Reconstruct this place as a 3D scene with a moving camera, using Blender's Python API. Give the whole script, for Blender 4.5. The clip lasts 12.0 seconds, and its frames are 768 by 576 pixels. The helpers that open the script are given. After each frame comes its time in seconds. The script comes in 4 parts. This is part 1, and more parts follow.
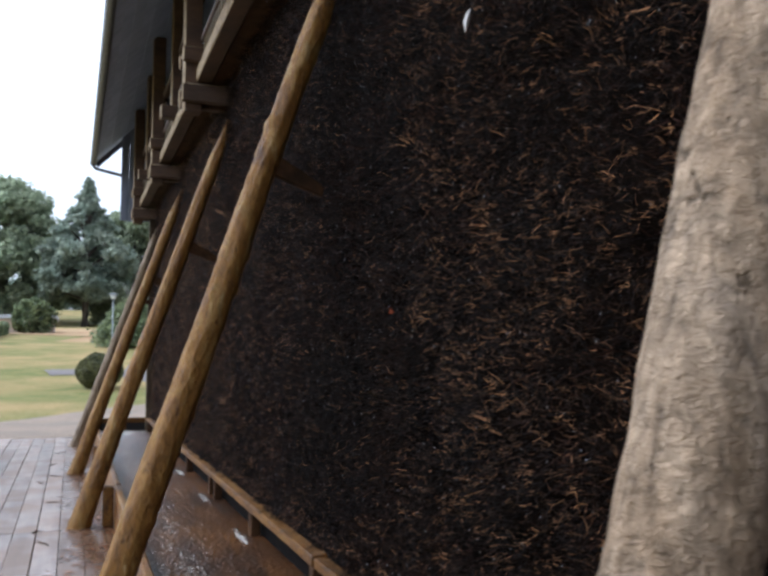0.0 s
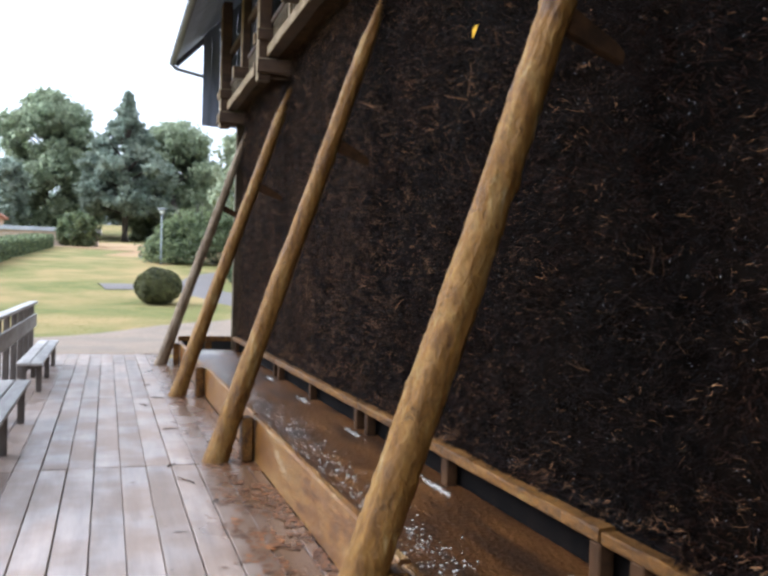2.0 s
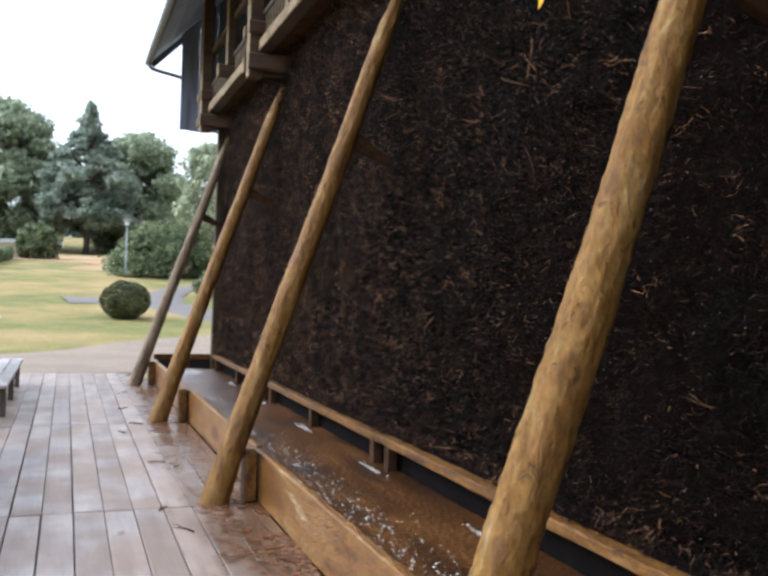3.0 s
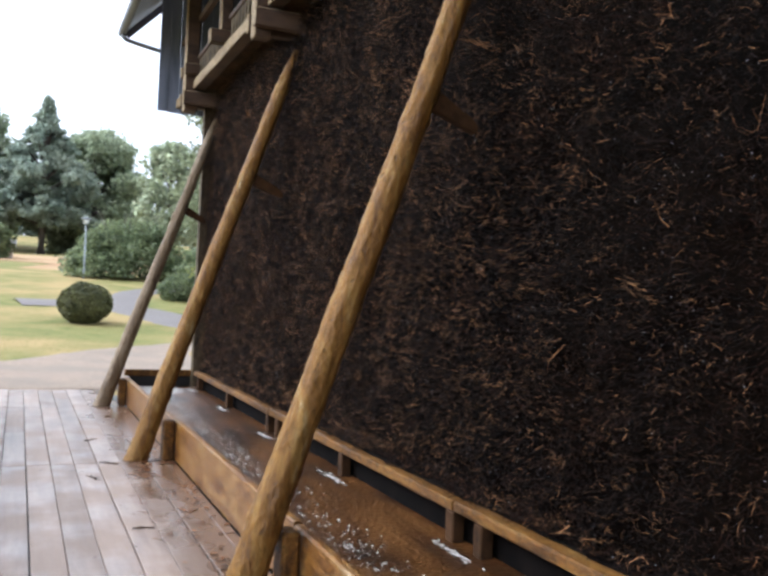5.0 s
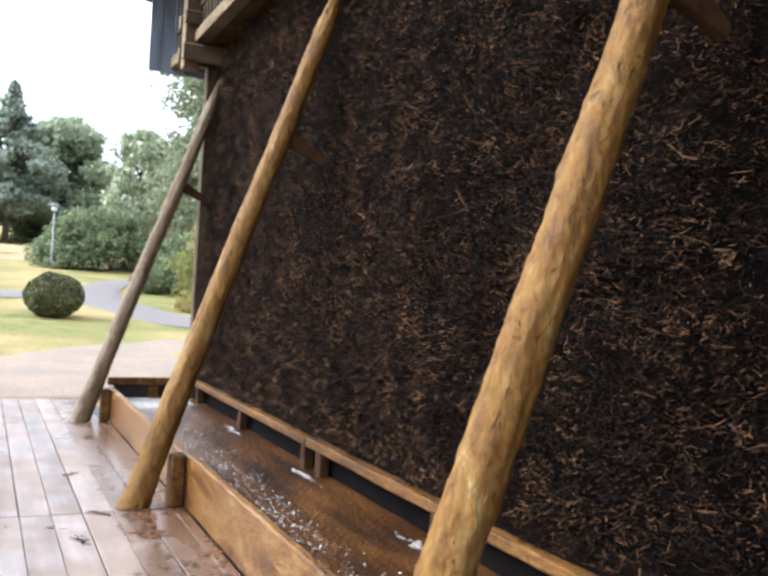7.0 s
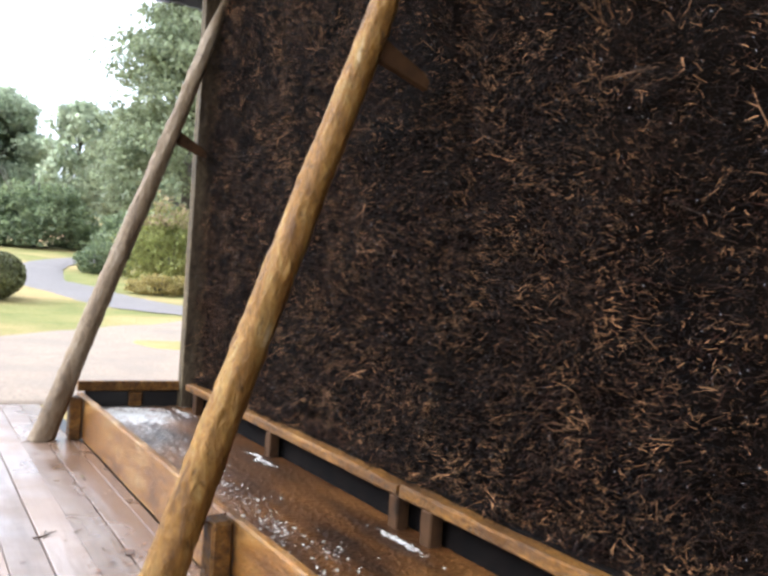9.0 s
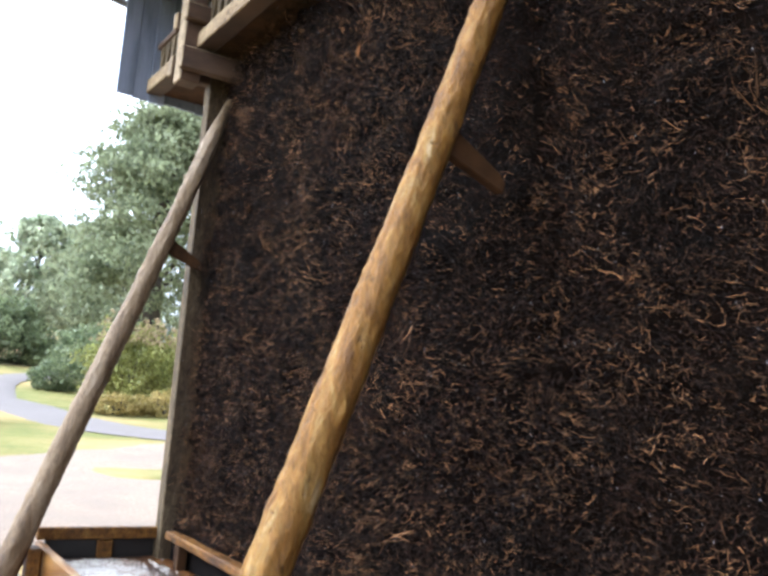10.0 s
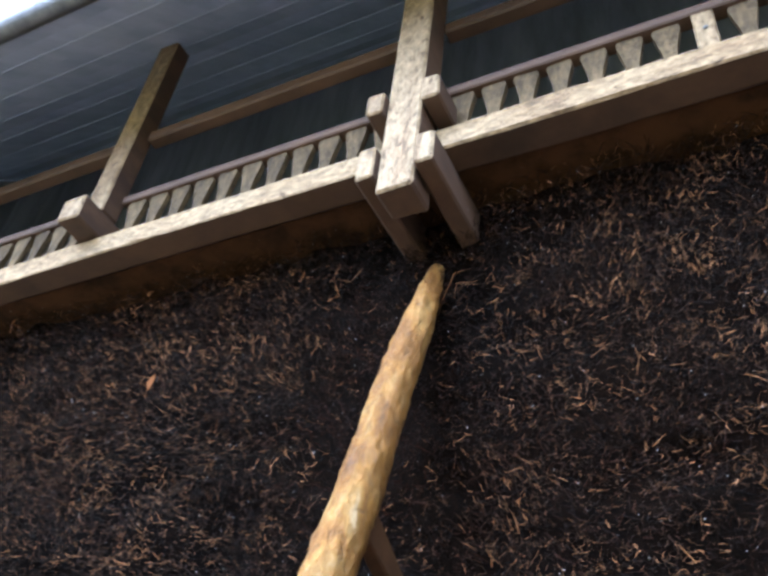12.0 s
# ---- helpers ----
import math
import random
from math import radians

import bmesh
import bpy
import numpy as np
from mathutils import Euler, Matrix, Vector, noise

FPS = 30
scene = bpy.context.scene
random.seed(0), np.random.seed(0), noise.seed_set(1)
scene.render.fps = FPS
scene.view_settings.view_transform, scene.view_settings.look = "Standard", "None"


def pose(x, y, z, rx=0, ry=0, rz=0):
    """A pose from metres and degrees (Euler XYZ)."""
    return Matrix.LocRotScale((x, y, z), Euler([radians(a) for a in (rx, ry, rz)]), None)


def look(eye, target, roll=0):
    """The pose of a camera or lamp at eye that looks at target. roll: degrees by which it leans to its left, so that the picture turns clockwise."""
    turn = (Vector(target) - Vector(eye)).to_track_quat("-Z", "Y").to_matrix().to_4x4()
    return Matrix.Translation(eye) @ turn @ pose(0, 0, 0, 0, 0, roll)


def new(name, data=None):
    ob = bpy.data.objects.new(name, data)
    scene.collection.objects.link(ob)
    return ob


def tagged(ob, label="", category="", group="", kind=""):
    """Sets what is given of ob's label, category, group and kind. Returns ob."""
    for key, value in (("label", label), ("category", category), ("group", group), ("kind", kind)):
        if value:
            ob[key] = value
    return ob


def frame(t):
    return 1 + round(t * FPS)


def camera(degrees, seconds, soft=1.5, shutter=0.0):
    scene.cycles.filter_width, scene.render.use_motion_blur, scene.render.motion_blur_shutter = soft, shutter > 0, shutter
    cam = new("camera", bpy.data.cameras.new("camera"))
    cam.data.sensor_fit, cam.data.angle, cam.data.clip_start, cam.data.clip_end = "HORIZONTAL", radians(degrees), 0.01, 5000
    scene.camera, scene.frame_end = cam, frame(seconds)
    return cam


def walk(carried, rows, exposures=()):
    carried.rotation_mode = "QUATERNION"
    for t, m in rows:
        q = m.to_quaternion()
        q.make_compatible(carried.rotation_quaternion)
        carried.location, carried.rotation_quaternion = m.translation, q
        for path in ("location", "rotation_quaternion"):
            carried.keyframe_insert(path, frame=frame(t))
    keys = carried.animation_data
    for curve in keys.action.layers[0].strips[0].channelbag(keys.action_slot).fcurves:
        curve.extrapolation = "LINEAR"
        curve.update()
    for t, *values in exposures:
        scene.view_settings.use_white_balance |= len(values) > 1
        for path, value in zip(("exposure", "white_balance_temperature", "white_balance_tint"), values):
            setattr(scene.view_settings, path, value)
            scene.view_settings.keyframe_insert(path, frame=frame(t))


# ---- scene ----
cam = camera(49.1, 12.0, soft=3.0, shutter=0.15)
PATH = [
    (0, (-0.956, 1.421, 1.683), (0.914, 0.73, 1.845), 0.0),
    (0.5, (-0.683, 1.734, 1.676), (1.202, 1.072, 1.746), 0.3),
    (1, (-0.35, 1.935, 1.652), (1.55, 1.312, 1.658), 0.7),
    (1.5, (0.069, 2.104, 1.634), (1.974, 1.499, 1.61), 1.2),
    (2, (0.602, 2.25, 1.636), (2.501, 1.624, 1.614), 1.6),
    (2.5, (1.101, 2.337, 1.624), (2.987, 1.671, 1.621), 1.8),
    (3, (1.594, 2.409, 1.619), (3.465, 1.703, 1.634), 1.8),
    (3.2, (1.776, 2.435, 1.617), (3.641, 1.713, 1.64), 1.7),
    (4.8, (3.408, 2.44, 1.624), (5.245, 1.651, 1.671), 2.9),
    (5, (3.61, 2.448, 1.653), (5.445, 1.653, 1.683), 2.6),
    (5.5, (4.091, 2.429, 1.634), (5.928, 1.637, 1.653), 3.0),
    (6, (4.627, 2.419, 1.624), (6.461, 1.622, 1.652), 3.5),
    (6.5, (5.164, 2.423, 1.635), (6.984, 1.595, 1.675), 3.7),
    (6.7, (5.375, 2.422, 1.647), (7.189, 1.582, 1.684), 3.5),
    (8.3, (7.297, 2.485, 1.571), (9.053, 1.531, 1.512), 3.9),
    (8.5, (7.517, 2.47, 1.569), (9.269, 1.507, 1.519), 4.0),
    (9, (8.078, 2.443, 1.588), (9.816, 1.453, 1.576), 3.8),
    (9.5, (8.594, 2.435, 1.594), (10.311, 1.414, 1.682), 4.0),
    (10, (9.091, 2.433, 1.652), (10.772, 1.386, 1.928), 4.6),
    (10.1, (9.186, 2.427, 1.663), (10.858, 1.379, 1.99), 4.8),
    (10.5, (9.545, 2.425, 1.662), (11.152, 1.378, 2.229), 6.9),
    (11, (9.988, 2.462, 1.683), (11.446, 1.381, 2.524), 9.5),
    (11.5, (10.421, 2.417, 1.746), (11.613, 1.232, 2.831), 10.2),
    (12, (10.805, 2.444, 1.682), (11.584, 1.134, 2.976), 7.4),
]
walk(cam, [(t, look(eye, target, roll)) for t, eye, target, roll in PATH],
     [(0, 0.78, 5250, 11), (1, 1.38, 5250, 11), (1.5, 1.33, 5250, 11), (2.5, 1.13, 5350, 11), (5, 1.25, 5400, 11), (6, 1.5, 5450, 11),
      (9, 1.85, 5450, 11), (10, 1.95, 5300, 11), (11, 2.05, 4900, 11), (11.5, 2.1, 4750, 11), (12, 2.4, 4750, 11)])

# ---- world, sun ----
world = bpy.data.worlds.new("overcast_sky")
scene.world = world
world.use_nodes = True
wn = world.node_tree
sky = wn.nodes.new("ShaderNodeTexSky")
sky.sky_type = "NISHITA"
sky.sun_disc = False
sky.sun_elevation = radians(42)
sky.sun_rotation = radians(19)
sky.dust_density = 9.0
sky.air_density = 1.2
sky.ozone_density = 1.0
desat = wn.nodes.new("ShaderNodeHueSaturation")
desat.inputs["Saturation"].default_value = 0.12
desat.inputs["Value"].default_value = 12.0
even = wn.nodes.new("ShaderNodeGamma")
even.inputs["Gamma"].default_value = 0.5
wn.links.new(sky.outputs[0], desat.inputs["Color"])
wn.links.new(desat.outputs[0], even.inputs["Color"])
wn.links.new(even.outputs[0], wn.nodes["Background"].inputs[0])
wn.nodes["Background"].inputs[1].default_value = 0.15

sun = new("sun", bpy.data.lights.new("sun", "SUN"))
sun.data.energy = 0.9
sun.data.angle = radians(25)
sun.data.color = (1.0, 0.98, 0.95)
sun.matrix_world = look((14, 40, 40), (0, 0, 0))


# ---- materials ----
def material(name, dark, light, scale=8.0, stretch=(1, 1, 1), rough=0.7, bump=0.3, bump_scale=None, spots=None,
             spot_scale=1.5, spot_amount=0.5, vary=0.0, island=0.0, metallic=0.0, world_space=False, rough_low=None, spec=0.5, thin=0.0, skew=1.0, peak=0.0):
    """Two tones mixed by stretched noise, a second tone in large stains, fine relief; vary: object to object, island: piece to piece."""
    m = bpy.data.materials.new(name)
    m.use_nodes = True
    t = m.node_tree
    n, k = t.nodes, t.links
    b = n["Principled BSDF"]
    if world_space:
        src = n.new("ShaderNodeNewGeometry").outputs["Position"]
    else:
        src = n.new("ShaderNodeTexCoord").outputs["Object"]
    mp = n.new("ShaderNodeMapping")
    mp.inputs["Scale"].default_value = stretch
    info = n.new("ShaderNodeObjectInfo")
    shift = n.new("ShaderNodeVectorMath")
    shift.operation = "MULTIPLY_ADD"
    k.new(info.outputs["Random"], shift.inputs[0])
    shift.inputs[1].default_value = (37, 19, 53)
    k.new(src, shift.inputs[2])
    k.new(shift.outputs[0], mp.inputs["Vector"])
    fine = n.new("ShaderNodeTexNoise")
    fine.inputs["Scale"].default_value = scale
    fine.inputs["Detail"].default_value = 7
    fine.inputs["Roughness"].default_value = 0.65
    k.new(mp.outputs[0], fine.inputs["Vector"])
    ramp = n.new("ShaderNodeValToRGB")
    ramp.color_ramp.elements[0].position = 0.32
    ramp.color_ramp.elements[0].color = (*dark, 1)
    ramp.color_ramp.elements[1].position = 0.68
    ramp.color_ramp.elements[1].color = (*light, 1)
    k.new(fine.outputs["Fac"], ramp.inputs[0])
    colour = ramp.outputs[0]
    big = n.new("ShaderNodeTexNoise")
    big.inputs["Scale"].default_value = spot_scale
    big.inputs["Detail"].default_value = 5
    k.new(shift.outputs[0], big.inputs["Vector"])
    edge = n.new("ShaderNodeMapRange")
    edge.inputs[1].default_value = 0.42
    edge.inputs[2].default_value = 0.62
    k.new(big.outputs["Fac"], edge.inputs[0])
    if spots:
        amount = n.new("ShaderNodeMath")
        amount.operation = "MULTIPLY"
        amount.inputs[1].default_value = spot_amount
        k.new(edge.outputs[0], amount.inputs[0])
        mix = n.new("ShaderNodeMix")
        mix.data_type = "RGBA"
        k.new(amount.outputs[0], mix.inputs["Factor"])
        k.new(colour, mix.inputs["A"])
        mix.inputs["B"].default_value = (*spots, 1)
        colour = mix.outputs["Result"]
    if vary or island:
        hs = n.new("ShaderNodeHueSaturation")
        rng = n.new("ShaderNodeMapRange")
        span = vary or island
        rng.inputs[3].default_value = 1 - span
        rng.inputs[4].default_value = 1 + span
        if vary:
            k.new(info.outputs["Random"], rng.inputs[0])
        else:
            power = n.new("ShaderNodeMath")
            power.operation = "POWER"
            power.inputs[1].default_value = skew
            k.new(n.new("ShaderNodeNewGeometry").outputs["Random Per Island"], power.inputs[0])
            k.new(power.outputs[0], rng.inputs[0])
            if peak:
                rng.inputs[4].default_value = peak
        k.new(rng.outputs[0], hs.inputs["Value"])
        k.new(colour, hs.inputs["Color"])
        colour = hs.outputs[0]
    k.new(colour, b.inputs["Base Color"])
    b.inputs["Roughness"].default_value = rough
    b.inputs["Specular IOR Level"].default_value = spec
    b.inputs["Metallic"].default_value = metallic
    if thin:
        tr = n.new("ShaderNodeBsdfTranslucent")
        k.new(colour, tr.inputs["Color"])
        both = n.new("ShaderNodeMixShader")
        both.inputs[0].default_value = thin
        k.new(b.outputs[0], both.inputs[1])
        k.new(tr.outputs[0], both.inputs[2])
        k.new(both.outputs[0], n["Material Output"].inputs["Surface"])
    if rough_low is not None:
        rr = n.new("ShaderNodeMapRange")
        rr.inputs[3].default_value = rough_low
        rr.inputs[4].default_value = rough
        k.new(edge.outputs[0], rr.inputs[0])
        k.new(rr.outputs[0], b.inputs["Roughness"])
    if bump:
        bp = n.new("ShaderNodeBump")
        bp.inputs["Strength"].default_value = bump
        bp.inputs["Distance"].default_value = 0.01
        if bump_scale:
            f2 = n.new("ShaderNodeTexNoise")
            f2.inputs["Scale"].default_value = bump_scale
            f2.inputs["Detail"].default_value = 5
            k.new(mp.outputs[0], f2.inputs["Vector"])
            k.new(f2.outputs["Fac"], bp.inputs["Height"])
        else:
            k.new(fine.outputs["Fac"], bp.inputs["Height"])
        k.new(bp.outputs[0], b.inputs["Normal"])
    return m


M = {}
M["twig"] = material("wet_blackthorn_twig", (0.0024, 0.0009, 0.0005), (0.0125, 0.0044, 0.0019), scale=3, world_space=True, rough=0.6, bump=0,
                     spots=(0.0042, 0.0028, 0.0023), spot_scale=0.8, spot_amount=0.6, island=0.75, skew=2.2, peak=3.2, spec=0.07)
M["twig_light"] = material("dry_twig_tip", (0.070, 0.028, 0.009), (0.60, 0.315, 0.135), scale=4, world_space=True, rough=0.5, bump=0,
                           spots=(0.043, 0.0185, 0.008), spot_scale=4.5, spot_amount=0.85, island=0.85, skew=2.8, peak=2.6, spec=0.2)
# Near black: wet brushwood with the shade between bundles put into the colour.
M["brush"] = material("brushwood_core_with_shade", (0.0010, 0.0007, 0.0005), (0.0050, 0.0027, 0.0016), scale=26, world_space=True, rough=0.95, bump=1.0,
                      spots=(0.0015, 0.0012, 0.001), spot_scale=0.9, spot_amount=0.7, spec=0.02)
# Black that paints the shade of the recess under the ledge beam.
M["void"] = material("recess_shade_board", (0.0015, 0.0012, 0.001), (0.006, 0.004, 0.003), scale=6, rough=0.9, bump=0.3, spec=0.05)
# Brown of the rails; on posts and beams it paints the shaded faces.
M["timber_brown"] = material("brown_oak_rails_and_shade", (0.030, 0.016, 0.009), (0.085, 0.046, 0.024), scale=7, stretch=(0.3, 0.3, 1), rough=0.75, bump=0.4, vary=0.15)
# Dark boards; the blue-grey lift paints veiling glare over gable and back wall.
M["gable"] = material("boards_with_blue_glare", (0.10, 0.115, 0.155), (0.20, 0.22, 0.285), scale=6, stretch=(1, 1, 0.15), rough=0.7, bump=0.4, vary=0.25)
M["timber_dark"] = material("dark_stained_boards", (0.045, 0.042, 0.050), (0.10, 0.092, 0.105), scale=6, stretch=(1, 1, 0.15), rough=0.7, bump=0.4, vary=0.25)
# Pale blue carries the sky's glare across the roof underside.
M["soffit"] = material("roof_boarding_with_glare", (0.37, 0.455, 0.60), (0.54, 0.62, 0.77), scale=5, stretch=(1, 0.15, 0.15), rough=0.75, bump=0.4, vary=0.2)
M["tile"] = material("dark_roof_covering", (0.05, 0.045, 0.045), (0.11, 0.10, 0.10), scale=7, rough=0.8, bump=0.4)
M["spacer"] = material("dark_wet_board", (0.014, 0.007, 0.003), (0.048, 0.022, 0.008), scale=8, rough=0.8, bump=0.5, spec=0.12, spots=(0.065, 0.030, 0.011), spot_scale=4)
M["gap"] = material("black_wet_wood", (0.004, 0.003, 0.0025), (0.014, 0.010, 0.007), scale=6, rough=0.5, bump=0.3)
M["bench"] = material("silvered_bench_wood", (0.24, 0.215, 0.19), (0.44, 0.41, 0.37), scale=8, stretch=(0.15, 1, 1), rough=0.6, bump=0.4, vary=0.15,
                      spots=(0.20, 0.17, 0.14), spot_scale=2, spot_amount=0.4)
M["bench_dark"] = material("dark_bench_post", (0.055, 0.043, 0.035), (0.13, 0.105, 0.085), scale=8, stretch=(1, 1, 0.2), rough=0.7, bump=0.4)
M["gutter"] = material("aged_zinc_gutter", (0.08, 0.08, 0.085), (0.17, 0.17, 0.175), scale=9, rough=0.5, bump=0.1, metallic=0.6)
M["gravel"] = material("pale_gravel", (0.125, 0.089, 0.058), (0.295, 0.215, 0.144), scale=22, rough=0.9, bump=0.9, world_space=True,
                       spots=(0.165, 0.125, 0.088), spot_scale=0.9, spot_amount=0.75)
M["asphalt"] = material("wet_grey_asphalt", (0.105, 0.088, 0.078), (0.185, 0.160, 0.142), scale=50, rough=0.8, bump=0.4, world_space=True,
                        spots=(0.13, 0.112, 0.098), spot_scale=0.5, spot_amount=0.6, spec=0.25)
M["lawn"] = material("lawn_with_dry_patches", (0.108, 0.120, 0.034), (0.205, 0.178, 0.064), scale=0.9, rough=0.95, bump=0.35, bump_scale=40, world_space=True,
                     spots=(0.32, 0.222, 0.098), spot_scale=0.26, spot_amount=0.78, spec=0.1)
M["grass"] = material("grass_blades", (0.122, 0.132, 0.038), (0.22, 0.19, 0.070), scale=0.9, rough=0.8, bump=0, world_space=True,
                      spots=(0.32, 0.222, 0.098), spot_scale=0.26, spot_amount=0.78, island=0.16, spec=0.1, thin=0.3)
M["bare_earth"] = material("dry_bare_earth", (0.27, 0.165, 0.085), (0.37, 0.235, 0.125), scale=0.3, rough=0.95, bump=0.2, world_space=True,
                           spots=(0.38, 0.30, 0.16), spot_scale=0.15, spot_amount=0.6, spec=0.1)
# Far-tree leaves are lifted and greyed: distance haze is in the colour.
M["leaf_green"] = material("deciduous_leaves_hazed", (0.25, 0.30, 0.19), (0.41, 0.44, 0.29), scale=0.25, rough=0.6, bump=0, world_space=True, island=0.3, spec=0.3, thin=0.66)
M["leaf_weeping"] = material("weeping_foliage", (0.15, 0.175, 0.095), (0.28, 0.30, 0.17), scale=0.5, rough=0.6, bump=0, world_space=True, island=0.4, spec=0.3, thin=0.5)
# Also paled with haze, for the conifer, far trees and horizon wood.
M["leaf_blue"] = material("blue_green_needles_hazed", (0.22, 0.27, 0.215), (0.36, 0.39, 0.30), scale=0.25, rough=0.6, bump=0, world_space=True, island=0.3, spec=0.3, thin=0.66)
M["leaf_light"] = material("light_green_leaves", (0.165, 0.185, 0.045), (0.33, 0.31, 0.105), scale=0.5, rough=0.6, bump=0, world_space=True, island=0.45, spec=0.3, thin=0.5)
M["leaf_bush"] = material("glossy_shrub_leaves", (0.085, 0.115, 0.055), (0.24, 0.27, 0.13), scale=0.9, rough=0.5, bump=0, world_space=True, island=0.5, spec=0.4, thin=0.5)
M["leaf_yellow"] = material("yellowing_leaves", (0.20, 0.17, 0.045), (0.36, 0.27, 0.095), scale=0.9, rough=0.6, bump=0, world_space=True, island=0.4, spec=0.3, thin=0.5)
M["flower"] = material("faded_flower_heads", (0.26, 0.19, 0.10), (0.42, 0.33, 0.20), scale=2, rough=0.8, bump=0, world_space=True, island=0.3, spec=0.2, thin=0.5)
M["topiary"] = material("clipped_yew_leaves", (0.038, 0.044, 0.016), (0.15, 0.145, 0.055), scale=2.2, rough=0.6, bump=0, world_space=True, island=0.55, spec=0.3)
M["bark"] = material("tree_bark", (0.035, 0.027, 0.02), (0.10, 0.08, 0.06), scale=3, stretch=(1, 1, 0.2), rough=0.9, bump=0.6)
M["wall_house"] = material("beige_render", (0.48, 0.38, 0.29), (0.58, 0.47, 0.36), scale=1, rough=0.9, bump=0.1)
M["roof_red"] = material("red_clay_roof", (0.34, 0.14, 0.09), (0.46, 0.22, 0.15), scale=2, rough=0.8, bump=0.3)
M["roof_grey"] = material("grey_sheet_roof", (0.34, 0.36, 0.38), (0.48, 0.50, 0.52), scale=1, rough=0.6, bump=0.1)
M["lamp_steel"] = material("grey_painted_steel", (0.16, 0.175, 0.18), (0.24, 0.255, 0.26), scale=5, rough=0.5, bump=0.05)
M["lamp_glass"] = material("frosted_lamp_glass", (0.68, 0.70, 0.70), (0.78, 0.80, 0.80), scale=5, rough=0.3, bump=0)
M["foam"] = material("brine_foam", (0.20, 0.17, 0.135), (0.47, 0.44, 0.39), scale=20, rough=0.4, bump=0, world_space=True)
M["drop"] = material("brine_drop", (0.25, 0.25, 0.25), (0.42, 0.42, 0.42), scale=3, world_space=True, rough=0.04, bump=0, spec=1.0)
M["leaf_fallen"] = material("fallen_leaf", (0.055, 0.021, 0.008), (0.20, 0.080, 0.025), scale=3, rough=0.4, bump=0, world_space=True, island=0.55)
M["leaf_brown"] = material("brown_fallen_leaf", (0.04, 0.02, 0.010), (0.12, 0.055, 0.022), scale=3, rough=0.4, bump=0, world_space=True, island=0.5)
M["yellow_leaf"] = material("yellow_leaf", (0.78, 0.42, 0.015), (0.90, 0.56, 0.03), scale=20, rough=0.5, bump=0)
M["red_leaf"] = material("rust_red_leaf", (0.05, 0.009, 0.002), (0.09, 0.018, 0.004), scale=20, rough=0.8, bump=0, spec=0.05)
M["dry_leaf"] = material("dry_brown_leaf", (0.10, 0.040, 0.014), (0.17, 0.075, 0.028), scale=20, rough=0.85, bump=0, spec=0.05)
M["feather"] = material("pale_feather", (0.50, 0.48, 0.46), (0.72, 0.70, 0.68), scale=20, rough=0.7, bump=0)


def plank_material():
    """Silver-grey deck boards, soaked and rusty brown along the trough."""
    m = material("weathered_deck_plank", (0.134, 0.094, 0.070), (0.300, 0.222, 0.172), scale=7, stretch=(0.12, 1, 1), rough=0.62, bump=0.35, bump_scale=18,
                 spots=(0.21, 0.148, 0.105), spot_scale=1.3, spot_amount=0.6, vary=0.16, rough_low=0.30)
    t = m.node_tree
    n, k = t.nodes, t.links
    b = n["Principled BSDF"]
    old = b.inputs["Base Color"].links[0].from_socket
    pos = n.new("ShaderNodeNewGeometry").outputs["Position"]
    sep = n.new("ShaderNodeSeparateXYZ")
    k.new(pos, sep.inputs[0])
    ns = n.new("ShaderNodeTexNoise")
    ns.inputs["Scale"].default_value = 2.3
    ns.inputs["Detail"].default_value = 6
    k.new(pos, ns.inputs["Vector"])
    add = n.new("ShaderNodeMath")
    add.operation = "MULTIPLY_ADD"
    k.new(ns.outputs["Fac"], add.inputs[0])
    add.inputs[1].default_value = 1.1
    k.new(sep.outputs["Y"], add.inputs[2])
    wet = n.new("ShaderNodeMapRange")
    wet.inputs[1].default_value = 1.75
    wet.inputs[2].default_value = 2.20
    wet.inputs[3].default_value = 1.0
    wet.inputs[4].default_value = 0.0
    k.new(add.outputs[0], wet.inputs[0])
    amt = n.new("ShaderNodeMath")
    amt.operation = "MULTIPLY"
    amt.inputs[1].default_value = 0.76
    k.new(wet.outputs[0], amt.inputs[0])
    mix = n.new("ShaderNodeMix")
    mix.data_type = "RGBA"
    k.new(amt.outputs[0], mix.inputs["Factor"])
    k.new(old, mix.inputs["A"])
    mix.inputs["B"].default_value = (0.085, 0.037, 0.011, 1)
    k.new(mix.outputs["Result"], b.inputs["Base Color"])
    gloss = n.new("ShaderNodeMix")
    k.new(amt.outputs[0], gloss.inputs["Factor"])
    k.new(b.inputs["Roughness"].links[0].from_socket, gloss.inputs["A"])
    gloss.inputs["B"].default_value = 0.16
    k.new(gloss.outputs["Result"], b.inputs["Roughness"])
    return m


M["plank"] = plank_material()


